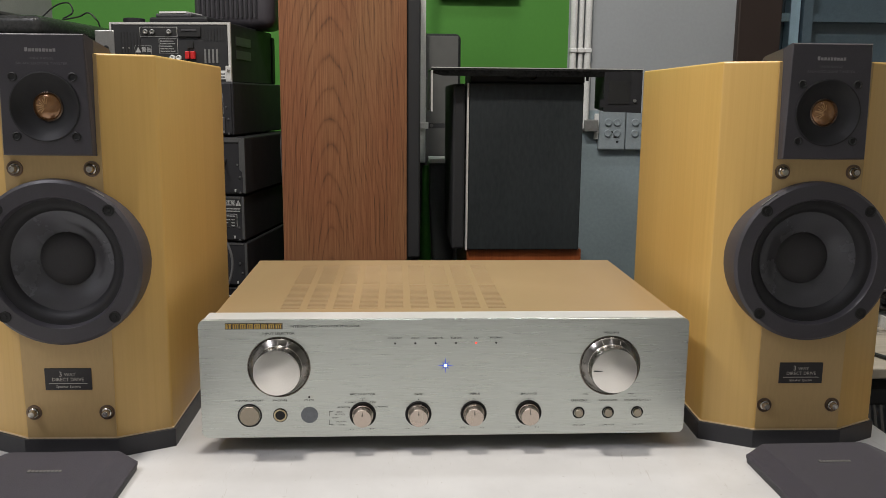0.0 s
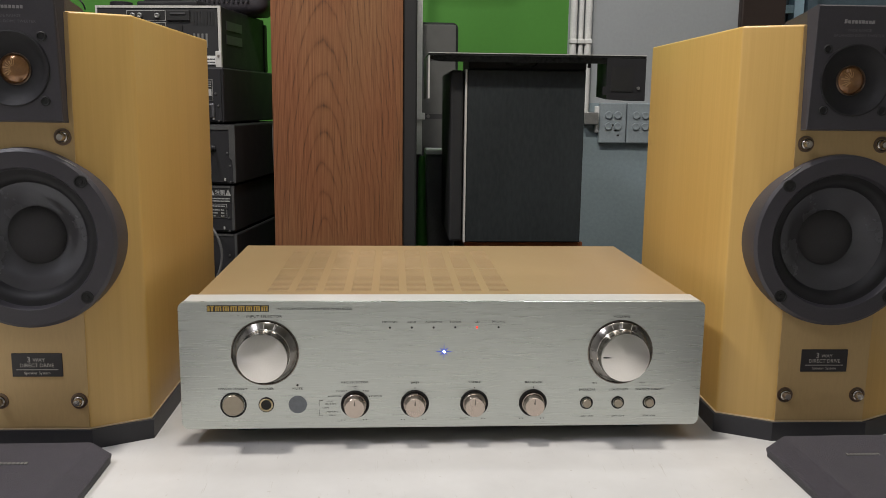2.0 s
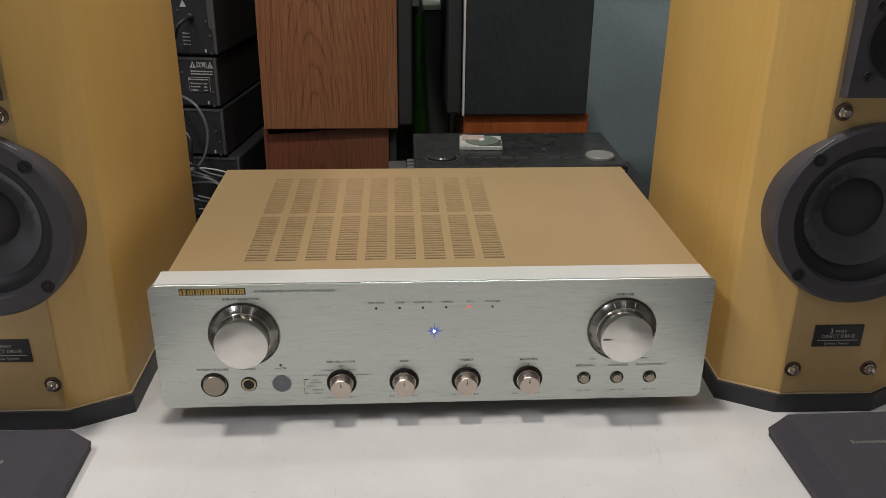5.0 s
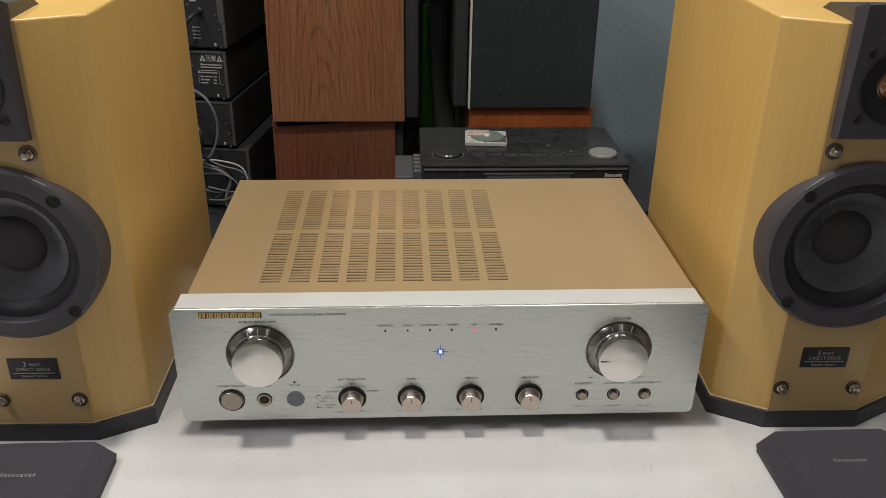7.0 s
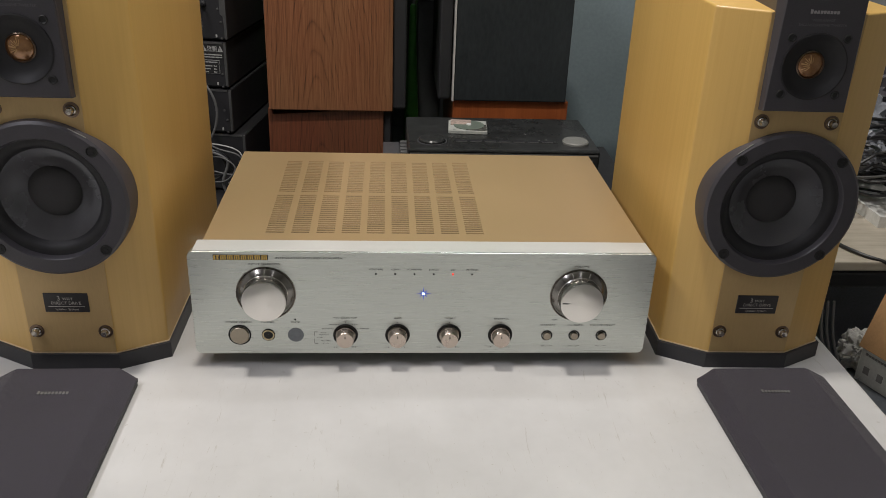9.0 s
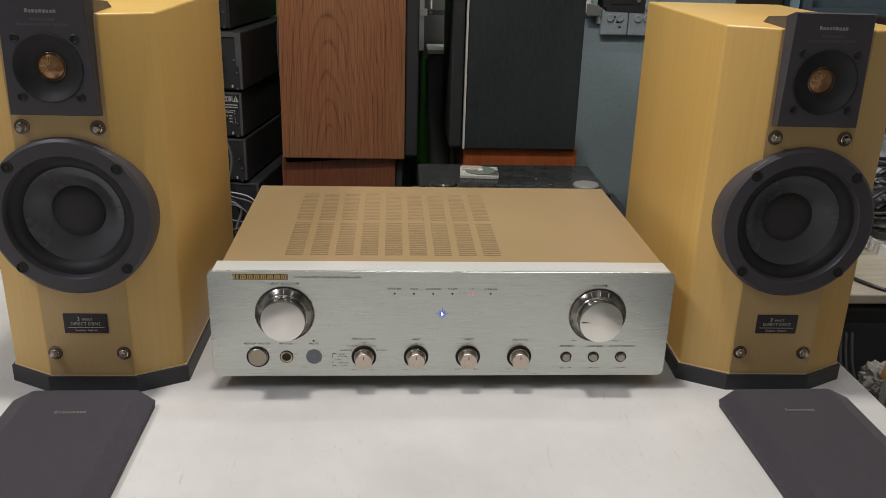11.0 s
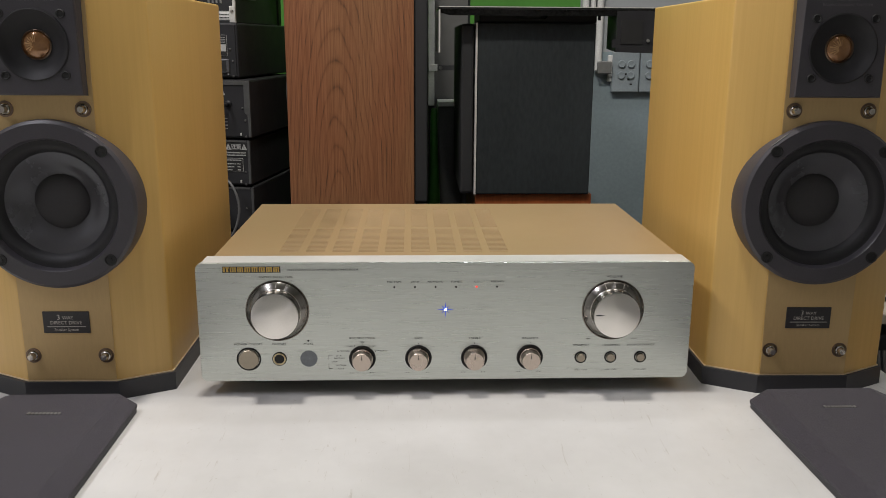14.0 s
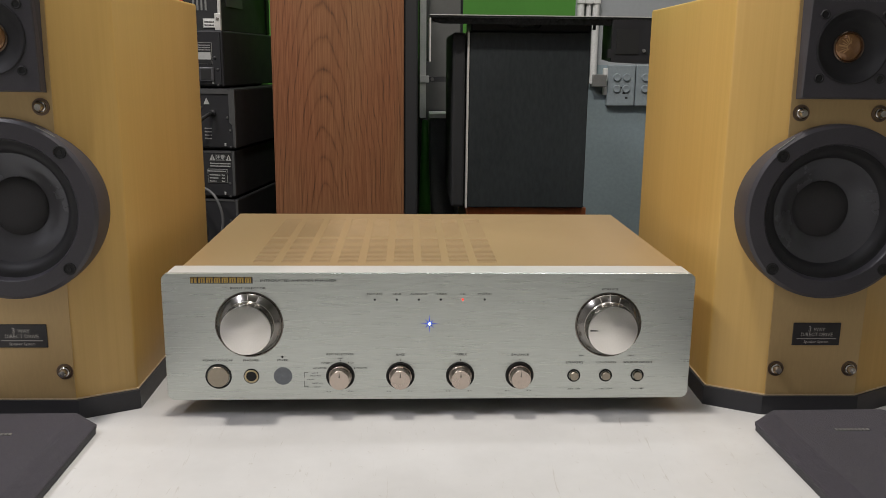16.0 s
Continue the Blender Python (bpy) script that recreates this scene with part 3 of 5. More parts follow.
def rounded(w0, w1, z0, z1, r, y, seg=5):
    pts = []
    for cx, cz, a0 in ((w1 - r, z1 - r, 0), (w0 + r, z1 - r, 90), (w0 + r, z0 + r, 180), (w1 - r, z0 + r, 270)):
        for k in range(seg + 1):
            a = radians(a0 + 90 * k / seg)
            pts.append((cx + r * math.cos(a), y, cz + r * math.sin(a)))
    return pts


fp = part("front_panel", loft([rounded(-PW + 0.004, PW - 0.004, PZ0 + 0.001, PZ1 - 0.0005, 0.004, 0.024), rounded(-PW, PW, PZ0, PZ1, 0.006, 0.006), rounded(-PW, PW, PZ0, PZ1, 0.006, 0.0008), rounded(-PW + 0.0004, PW - 0.0004, PZ0 + 0.0004, PZ1 - 0.0003, 0.0056, 0.0)]), PANEL, amp, "brushed aluminium front panel")
part("panel_top_strip", block(-PW + 0.005, PW - 0.005, 0.002, 0.0255, PZ1 - 0.0009, PZ1 + 0.0004, bev=0.0003), PANELTOP, amp, "bright top edge of the panel")
CZ = 0.8775 - TOP
CX0, CX1, CY0, CY1 = -0.2095, 0.2145, 0.025, 0.287
xs, ys, holes = [CX0], [CY0], set()
for c in range(9):
    a = -0.1535 + 0.02435 * c
    xs += [a, a + 0.0175]
xs.append(CX1)
for y0 in (0.048, 0.156):
    for k in range(19):
        ys += [y0 + 0.0053 * k, y0 + 0.0053 * k + 0.0029]
ys.append(CY1)
bm = bmesh.new()
grid = [[bm.verts.new((x, y, CZ)) for x in xs] for y in ys]
for j in range(len(ys) - 1):
    for i in range(len(xs) - 1):
        if not (i % 2 == 1 and j % 2 == 1 and i < len(xs) - 2 and j < len(ys) - 2):
            bm.faces.new((grid[j][i], grid[j][i + 1], grid[j + 1][i + 1], grid[j + 1][i]))
ext = bmesh.ops.extrude_face_region(bm, geom=bm.faces[:])
bmesh.ops.translate(bm, vec=(0, 0, -0.0008), verts=[v for v in ext["geom"] if isinstance(v, bmesh.types.BMVert)])
far = ys[2:-1:2]
for v in ext["geom"]:
    if isinstance(v, bmesh.types.BMVert) and min(abs(v.co.y - y) for y in far) < 1e-5:
        v.co.y -= 0.00046
bmesh.ops.recalc_face_normals(bm, faces=bm.faces)
part("top_cover", bm, COVER, amp, "gold painted steel cover with rows of vent slots")
part("side_cover", block(CX0, CX0 + 0.0014, CY0, CY1, PZ0 + 0.004, CZ - 0.0025), COVER, amp)
part("side_cover", block(CX1 - 0.0014, CX1, CY0, CY1, PZ0 + 0.004, CZ - 0.0025), COVER, amp)
part("back_cover", block(CX0 + 0.0014, CX1 - 0.0014, CY1 - 0.0014, CY1, PZ0 + 0.004, CZ - 0.0025), COVER, amp)
# Near-black plate and filler block put the shade below the slots into colour.
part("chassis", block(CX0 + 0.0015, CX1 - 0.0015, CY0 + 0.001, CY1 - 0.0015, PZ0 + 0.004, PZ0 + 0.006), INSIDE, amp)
part("vent_backing", block(-0.15, 0.06, 0.05, 0.25, PZ0 + 0.007, CZ - 0.012), INSIDE, amp)
for x in (-0.17, 0.17):
    for y in (0.05, 0.25):
        part("foot", lathe_up([(0.019, 0.0), (0.021, 0.002), (0.021, PZ0 + 0.004)], 24, x, y), BASEBLACK, amp, smooth=True)


def z_of(z):
    return z - TOP


def big_knob(x, z, pointer):
    k = part("knob", lathe([(0.0213, -0.0046), (0.0208, -0.0052), (0.0203, -0.0163)], 64, x, z_of(z)), KNOBRIM, fp, "turned metal knob with satin face", smooth=True)
    kf = part("knob_face", lathe([(0.0203, -0.0163), (0.0201, -0.0175), (0.0195, -0.0179), (0.0001, -0.0179)], 64), KNOBFACE, k, smooth=True)
    kf.location = (x, 0, z_of(z))
    part("skirt", lathe([(0.0266, -0.0004), (0.0262, -0.0012), (0.0212, -0.0048)], 64, x, z_of(z)), SKIRT, k, "polished sloping skirt", smooth=True)
    # Pale strips on the skirt, painted as its three bright streaks.
    for a in (-20, 0, 20):
        tick = loft([[(-0.0002, -0.0022, 0.0252), (0.0002, -0.0022, 0.0252), (0.0002, -0.0046, 0.0219), (-0.0002, -0.0046, 0.0219)], [(-0.0002, -0.0017, 0.0252), (0.0002, -0.0017, 0.0252), (0.0002, -0.0041, 0.0219), (-0.0002, -0.0041, 0.0219)]])
        bmesh.ops.transform(tick, matrix=pose(x, 0, z_of(z)) @ Matrix.Rotation(radians(a), 4, "Y"), verts=tick.verts)
        part("skirt_glint", tick, PRINT, k)
    part("recess_ring", lathe([(0.0278, 0.0003), (0.0278, -0.0006), (0.027, -0.001), (0.0262, -0.0004), (0.0262, 0.0003)], 64, x, z_of(z)), RECESS, fp, smooth=True)
    if pointer is not None:
        bm = loft([[(0.0105, y, 0.0), (0.0145, y, -0.0005), (0.0188, y, -0.0006), (0.0188, y, 0.0006), (0.0145, y, 0.0005)] for y in (-0.0177, -0.0182)])
        bmesh.ops.transform(bm, matrix=pose(x, 0, z_of(z)) @ Matrix.Rotation(-radians(pointer), 4, "Y"), verts=bm.verts)
        part("pointer", bm, INK, k)


big_knob(-0.149, 0.8365, None)
big_knob(0.1475, 0.8355, 178)
for x in (-0.0755, -0.0255, 0.0245, 0.0745):
    k = part("knob", lathe([(0.0096, -0.0003), (0.0094, -0.003), (0.0088, -0.0035), (0.0083, -0.0108), (0.0079, -0.0115), (0.0001, -0.0115)], 40, x, z_of(0.7915)), KNOBSIDE, fp, "small metal tone knob", smooth=True)
    part("recess_ring", lathe([(0.0119, 0.0003), (0.0119, -0.0006), (0.0112, -0.0009), (0.0104, -0.0004), (0.0095, -0.0003), (0.0095, 0.0003)], 40, x, z_of(0.7915)), DARK, fp, smooth=True)
    part("pointer", loft([[(x - 0.0007, y, z_of(0.794)), (x + 0.0007, y, z_of(0.794)), (x, y, z_of(0.799))] for y in (-0.0112, -0.0119)]), RECESS, k, "pointed ridge")
    part("scale_marks", bars(bmesh.new(), x - 0.0115, x - 0.0065, z_of(0.7775), z_of(0.7781), -0.0002, 2, 1, 0.7), INK, fp)
    part("scale_marks", bars(bmesh.new(), x + 0.0065, x + 0.0115, z_of(0.7775), z_of(0.7781), -0.0002, 2, 2, 0.7), INK, fp)
# power button, headphone socket, remote sensor, three push buttons
part("button_ring", lathe([(0.0108, 0.0003), (0.0108, -0.0006), (0.0098, -0.0008), (0.0092, 0.0003)], 40, -0.176, z_of(0.7917)), DARK, fp, smooth=True)
part("power_button", lathe([(0.009, 0), (0.009, -0.002), (0.0084, -0.0027), (0.0001, -0.0025)], 40, -0.176, z_of(0.7917)), BRONZE, fp, "round bronze power button", smooth=True)
part("headphone_socket", lathe([(0.0056, 0.0003), (0.0056, -0.0012), (0.005, -0.0016), (0.0044, -0.0012), (0.0042, 0.0003)], 32, -0.149, z_of(0.7917)), PALEGOLD, fp, "gold plated headphone socket", smooth=True)
part("socket_hole", lathe([(0.0043, 0.0002), (0.0043, -0.0004), (0.0001, -0.0004)], 24, -0.149, z_of(0.7917)), DARK, fp)
part("socket_rim", lathe([(0.0064, 0.0003), (0.0064, -0.0006), (0.0057, -0.0008), (0.0056, 0.0003)], 32, -0.149, z_of(0.7917)), DARK, fp)
part("remote_sensor", lathe([(0.0076, 0.0002), (0.0076, -0.0004), (0.0001, -0.0005)], 32, -0.123, z_of(0.7917)), GREYDISC, fp, "grey remote sensor window")
part("mute_lamp", lathe([(0.0009, 0.0002), (0.0009, -0.0004), (0.0001, -0.0004)], 12, -0.123, z_of(0.8085)), DARK, fp)
for x in (0.1205, 0.1475, 0.1745):
    part("button_ring", lathe([(0.0055, 0.0003), (0.0055, -0.0006), (0.0047, -0.0008), (0.004, 0.0003)], 32, x, z_of(0.791)), DARK, fp, smooth=True)
    part("push_button", lathe([(0.0038, 0), (0.0038, -0.0024), (0.0033, -0.003), (0.0001, -0.003)], 32, x, z_of(0.791)), BRONZE, fp, "small round push button", smooth=True)
# lamps
for i, word in enumerate(("MD/TAPE", "CD-R", "AUX/DVD", "TUNER", "CD", "PHONO")):
    x = -0.0465 + 0.01805 * i
    part("indicator_lamp", lathe([(0.0009, 0.0002), (0.0009, -0.0004), (0.0001, -0.0005)], 12, x, z_of(0.8575)), REDLAMP if word == "CD" else DARK, fp, "lit red lamp" if word == "CD" else "")
    letters("lettering", word, 0.00225, x, -0.0004, z_of(0.8622), INK, fp, wide=1.4)
bm = bmesh.new()
c = bm.verts.new((-0.0015, -0.0006, z_of(0.8368)))
rim = []
for i in range(32):
    r = 0.0076 if i % 8 == 0 else 0.0054 if i % 8 == 4 else 0.0012
    rim.append(bm.verts.new((-0.0015 + r * math.sin(math.pi * i / 16), -0.0004, z_of(0.8368) + r * math.cos(math.pi * i / 16)))) if i % 2 == 0 else None
for a, b in zip(rim, rim[1:] + rim[:1]):
    bm.faces.new((c, a, b))
part("star_lamp", bm, BLUELAMP, fp, "lit blue star lamp")
part("lamp_core", lathe([(0.0011, -0.0003), (0.0011, -0.0008), (0.0001, -0.001)], 16, -0.0015, z_of(0.8368)), WHITELAMP, fp)
# lettering
part("wordmark_shade", block(-0.195, -0.145, -0.0002, 0.0, z_of(0.8712), z_of(0.8767)), INK, fp)
rnd = random.Random(4)
for i in range(8):
    bm = bmesh.new()
    x0, n = -0.1945 + 0.0062 * i, rnd.choice((2, 3, 3))
    for k in range(n):
        box(bm, x0 + 0.0057 * k / n, x0 + 0.0057 * (k + 0.62) / n, -0.0006, -0.0002, z_of(0.8718), z_of(0.8762 - 0.0006 * rnd.random()))
    box(bm, x0, x0 + 0.0052, -0.0006, -0.0002, z_of(0.8752), z_of(0.8762))
    part("wordmark_bar", bm, GOLD, fp, "gold nameplate bar")
letters("lettering", "INTEGRATED AMPLIFIER PM6100SA", 0.0028, -0.139, -0.0004, z_of(0.8735), INK, fp, "LEFT", wide=1.42)
for word, x, z, s in (("INPUT SELECTOR", -0.149, 0.8672, 0.0033), ("VOLUME", 0.1475, 0.8662, 0.0033), ("POWER ON/OFF", -0.176, 0.8055, 0.003), ("PHONES", -0.149, 0.8055, 0.003), ("MUTE", -0.123, 0.8055, 0.003),
                      ("REC SELECTOR", -0.0755, 0.8105, 0.003), ("OFF", -0.0755, 0.8068, 0.0026), ("TUNER", -0.0875, 0.803, 0.0026), ("AUX/DVD", -0.0925, 0.7985, 0.0026), ("CD", -0.0655, 0.803, 0.0026), ("PHONO", -0.0575, 0.7985, 0.0026),
                      ("CD-R", -0.0965, 0.7942, 0.0024), ("MD/TAPE", -0.096, 0.7918, 0.0024), ("COPY", -0.1, 0.7885, 0.0024), ("MD/TAPE", -0.0945, 0.785, 0.0024), ("CD-R", -0.0945, 0.782, 0.0024),
                      ("BASS", -0.0255, 0.81, 0.003), ("TREBLE", 0.0245, 0.81, 0.003), ("BALANCE", 0.0745, 0.8095, 0.003), ("SPEAKERS", 0.1205, 0.8025, 0.003), ("LOUDNESS", 0.1475, 0.8025, 0.003), ("SOURCE DIRECT", 0.1745, 0.8025, 0.003),
                      ("-ON  -OFF", 0.121, 0.779, 0.0027), ("-ON  -OFF", 0.148, 0.779, 0.0027), ("-ON  -OFF", 0.175, 0.779, 0.0027), ("MIN", 0.1265, 0.8085, 0.0026), ("MAX", 0.168, 0.8085, 0.0026)):
    letters("lettering", word, s * (0.8 if s > 0.0028 else 0.68), x, -0.0004, z_of(z), INK, fp, wide=1.4)
bm = block(-0.1055, -0.1052, -0.0004, -0.0001, z_of(0.782), z_of(0.787))
box(bm, -0.1055, -0.102, -0.0004, -0.0001, z_of(0.782), z_of(0.7823))
box(bm, -0.1055, -0.1052, -0.0004, -0.0001, z_of(0.7902), z_of(0.795))
box(bm, -0.1055, -0.102, -0.0004, -0.0001, z_of(0.7947), z_of(0.795))
part("copy_bracket", bm, INK, fp)
for x in (-0.0755, -0.0255, 0.0245, 0.0745):
    bm = bmesh.new()
    for a in (-125, -95, -60, -30, 0, 30, 60, 95, 125):
        if a == 0 or (x < -0.07 and abs(a) < 70):
            px, pz = x + 0.0137 * math.sin(radians(a)), z_of(0.7915) + 0.0137 * math.cos(radians(a))
            box(bm, px - 0.0003, px + 0.0003, -0.0004, -0.0001, pz - 0.0005, pz + 0.0005)
    part("dial_marks", bm, INK, fp)

# ---- the bench behind, and what stands on it ----
bench = thing("bench", pose(0, 0, 0), "dark bench behind the table, loaded with audio gear", "bench")
part("bench_top", block(-1.6, 0.42, 0.46, 1.4, BENCH - 0.03, BENCH, bev=0.003), BLACK, bench)
for x in (-1.55, 0.36):
    for y in (0.5, 1.32):
        part("leg", block(x, x + 0.05, y, y + 0.05, 0, BENCH - 0.03), BLACK, bench)

# teak cabinets, one on the other
low = thing("speaker_cabinet", pose(-0.256, 0.845, BENCH, 0, 0, -1.2), "dark teak veneered speaker cabinet under another", "speaker cabinet", "stacked teak cabinets")
part("side_panel", loft([[(0.0, y, 0.0), (0.214, y, 0.0), (0.214, y, 0.7712 - BENCH), (0.155, y, 0.7712 - BENCH), (0.05, y, 0.7625 - BENCH), (0.008, y, 0.7605 - BENCH), (0.006, y, 0.7712 - BENCH), (0.0, y, 0.7712 - BENCH)] for y in (0.0, 0.28)]), TEAKDARK, low, "teak side panel with a sprung top edge")
part("grille", block(0.214, 0.228, 0.005, 0.275, 0.004, 0.769 - BENCH, bev=0.002), SOOT, low)
up = thing("speaker_cabinet", pose(-0.2525, 0.832, 0.7725), "tall teak veneered speaker cabinet with arched grain", "speaker cabinet", "stacked teak cabinets")
bm = block(-0.1137, 0.1137, 0.0, 0.3, 0.0, 0.62, bev=0.0015)
side = part("side_panel", bm, TEAK, up, "teak side panel with pointed grain arches")
side.location = (0.1137, 0, 0)
part("grille", block(0.2275, 0.252, 0.004, 0.296, 0.004, 0.616, bev=0.004), SOOT, up, "black front grille edge")

# black cabinet on an orange wooden box
ob_ = thing("wooden_box", pose(0.09, 0.868, BENCH), "orange-brown wooden cabinet under the black one", "cabinet")
part("body", block(0.0, 0.222, 0.0, 0.27, 0.0, 0.1875, bev=0.002), ORANGE, ob_)
bk = thing("speaker_cabinet", pose(0.0605, 0.86, 0.788), "black wood-grain speaker cabinet with a pale metal edge strip", "speaker cabinet")
part("body", block(0.03, 0.244, 0.0, 0.27, 0.0, 0.3125, bev=0.002), ASH, bk)
part("front_frame", block(0.0, 0.0235, 0.004, 0.266, 0.0, 0.311, bev=0.005), SOOT, bk)
part("edge_strip", block(0.0262, 0.0295, -0.002, 0.268, 0.0, 0.3125), SILVER, bk, "pale metal strip")

# glossy cover lying on the black cabinet
pl = thing("glossy_cover", pose(0.019, 0.83, 1.1005), "glossy black flat cover with a thin silver edge", "cover")
part("sheet", block(0.0, 0.386, 0.0, 0.19, 0.0215, 0.027, bev=0.001), GLOSS, pl)
part("front_lip", loft([[(x, 0.0, 0.027), (x, 0.005, 0.027), (x, 0.009, z), (x, 0.006, z)] for x, z in ((0.0, 0.017), (0.02, 0.012), (0.366, 0.012), (0.386, 0.015))]), GLOSS, pl, "glossy turned-down front lip")
part("silver_edge", block(0.0, 0.386, -0.0015, 0.0, 0.0258, 0.0272), SILVER, pl)
part("side_flange", block(0.0, 0.0025, 0.0, 0.19, -0.052, 0.0215), SILVER, pl)
part("boss", lathe_up([(0.035, 0.017), (0.032, 0.01), (0.028, 0.007)], 32, 0.17, 0.06), GLOSS, pl, smooth=True)
# Rest widened into a black filler that darkens the gap below the sheet.
part("rest_filler", block(0.075, 0.29, 0.045, 0.18, 0.0, 0.0215, bev=0.004), BLACK, pl)
hb = part("hinge_box", loft([[(0.316, 0.0, -0.05), (0.386, 0.0, -0.052), (0.386, 0.0, 0.0213), (0.316, 0.0, 0.0213)], [(0.322, 0.1, -0.045), (0.386, 0.1, -0.052), (0.386, 0.1, 0.0213), (0.322, 0.1, 0.0213)]]), BLACK, pl, "smoked plastic hinge block")
part("hollow", block(0.324, 0.363, -0.0012, 0.002, -0.036, 0.006), DARK, hb)
part("stud", lathe([(0.003, 0.0), (0.003, -0.003), (0.0001, -0.003)], 12, 0.373, -0.03), GREYEDGE, hb)
part("latch", block(0.31, 0.316, 0.0, 0.01, -0.042, -0.028), BLACK, hb)
part("stud", lathe_up([(0.003, 0.006), (0.003, 0.017)], 12, 0.295, 0.05), BLACK, pl)

# disc player with a case on it, and the deck under it
dk = thing("tape_deck", pose(-0.004, 0.6, BENCH), "black tape deck under the player", "tape deck")
part("case", block(0.0, 0.392, 0.0, 0.255, 0.006, 0.104, bev=0.003), BLACK, dk)
for x in (0.03, 0.33):
    for y in (0.03, 0.23):
        part("foot", lathe_up([(0.012, 0), (0.012, 0.008)], 16, x, y), BLACK, dk)
tt = thing("disc_player", pose(-0.001, 0.621, BENCH + 0.104), "dusty black disc player with two round top dials", "disc player")
part("case", block(0.0, 0.322, 0.0, 0.185, 0.006, 0.068, bev=0.004), DUSTY, tt, "dusty black case")
part("front_edge", block(0.004, 0.318, -0.0015, 0.0, 0.058, 0.062), GREYEDGE, tt)
part("display", block(0.1, 0.23, -0.0015, 0.0005, 0.028, 0.05), SMOKE, tt)
part("wordmark", bars(bmesh.new(), 0.283, 0.31, 0.046, 0.052, -0.0005, 8, 4), PRINT, tt)
part("dial", lathe_up([(0.0225, 0.067), (0.0225, 0.072), (0.02, 0.0745), (0.0001, 0.0745)], 40, 0.042, 0.042), GLOSS, tt, "black round dial", smooth=True)
part("dial", lathe_up([(0.0225, 0.067), (0.0225, 0.071), (0.0205, 0.073), (0.0001, 0.073)], 40, 0.287, 0.042), paint("dull_grey_plastic", (0.2, 0.2, 0.185), 0.5), tt, "grey round dial", smooth=True)
part("dial_ring", lathe_up([(0.0255, 0.0675), (0.0255, 0.0692), (0.0235, 0.0692), (0.0235, 0.0675)], 40, 0.042, 0.042), SMOKE, tt, smooth=True)
strip = part("key_strip", block(0.078, 0.256, 0.036, 0.048, 0.0672, 0.0688, bev=0.0006), GLOSS, tt, "glossy strip of touch keys")
for i in range(7):
    part("key", block(0.081 + 0.0245 * i, 0.1025 + 0.0245 * i, 0.038, 0.0462, 0.0686, 0.0702, bev=0.0007), BLACK, strip)
    part("key_edge", block(0.082 + 0.0245 * i, 0.101 + 0.0245 * i, 0.0371, 0.0378, 0.0686, 0.0698), GREYCABLE, strip)
part("front_lip", block(0.002, 0.32, -0.0025, 0.0, 0.0635, 0.0668, bev=0.0006), GLOSS, tt)
part("display_frame", block(0.096, 0.234, -0.0022, -0.0003, 0.0515, 0.0535), GREYCABLE, tt)
for x, y in ((0.205, 0.05), (0.225, 0.05), (0.238, 0.055), (0.206, 0.085)):
    part("mark", block(x, x + 0.002, y, y + 0.002, 0.0678, 0.0685), LABEL, tt)
for x in (0.03, 0.29):
    for y in (0.03, 0.15):
        part("foot", lathe_up([(0.01, 0), (0.01, 0.008)], 16, x, y), BLACK, tt)
cs = thing("disc_case", pose(0.071, 0.705, BENCH + 0.172, 0, 0, -4), "clear plastic disc case with a green and white insert", "disc case")
part("tray", block(0, 0.068, 0, 0.062, 0.0, 0.0065, bev=0.001), paint("milky_plastic", (0.42, 0.43, 0.4), 0.3, spread=0.3), cs, "milky plastic tray")
part("lid", block(0.03, 0.067, 0.002, 0.034, 0.0065, 0.0078, bev=0.0005), paint("dark_print", (0.09, 0.09, 0.08), 0.25, spread=0.6, size=90), cs, "dark printed lid")
part("disc", lathe_up([(0.027, 0.0065), (0.027, 0.008), (0.0001, 0.008)], 32, 0.036, 0.031), paint("green_disc", (0.15, 0.18, 0.15), 0.3), cs)
part("insert", block(0.004, 0.04, 0.032, 0.058, 0.0065, 0.0088), paint("printed_insert", (0.4, 0.31, 0.27), 0.5, spread=0.6, size=90), cs)
part("hub", lathe_up([(0.0045, 0.0075), (0.0045, 0.0095), (0.0001, 0.0095)], 16, 0.036, 0.031), WHITE, cs)
sm = thing("power_adapter", pose(-0.012, 0.64, BENCH), "grey plastic connector block with ribs beside the player", "connector block")
part("body", block(-0.03, 0.0, 0, 0.1, 0, 0.145, bev=0.003), SMOKE, sm)
for i in range(5):
    part("rib", block(0.0, 0.012, 0.01 + 0.018 * i, 0.02 + 0.018 * i, 0.08, 0.15, bev=0.001), GREYCABLE, sm)

# ---- the stack of components seen from behind ----


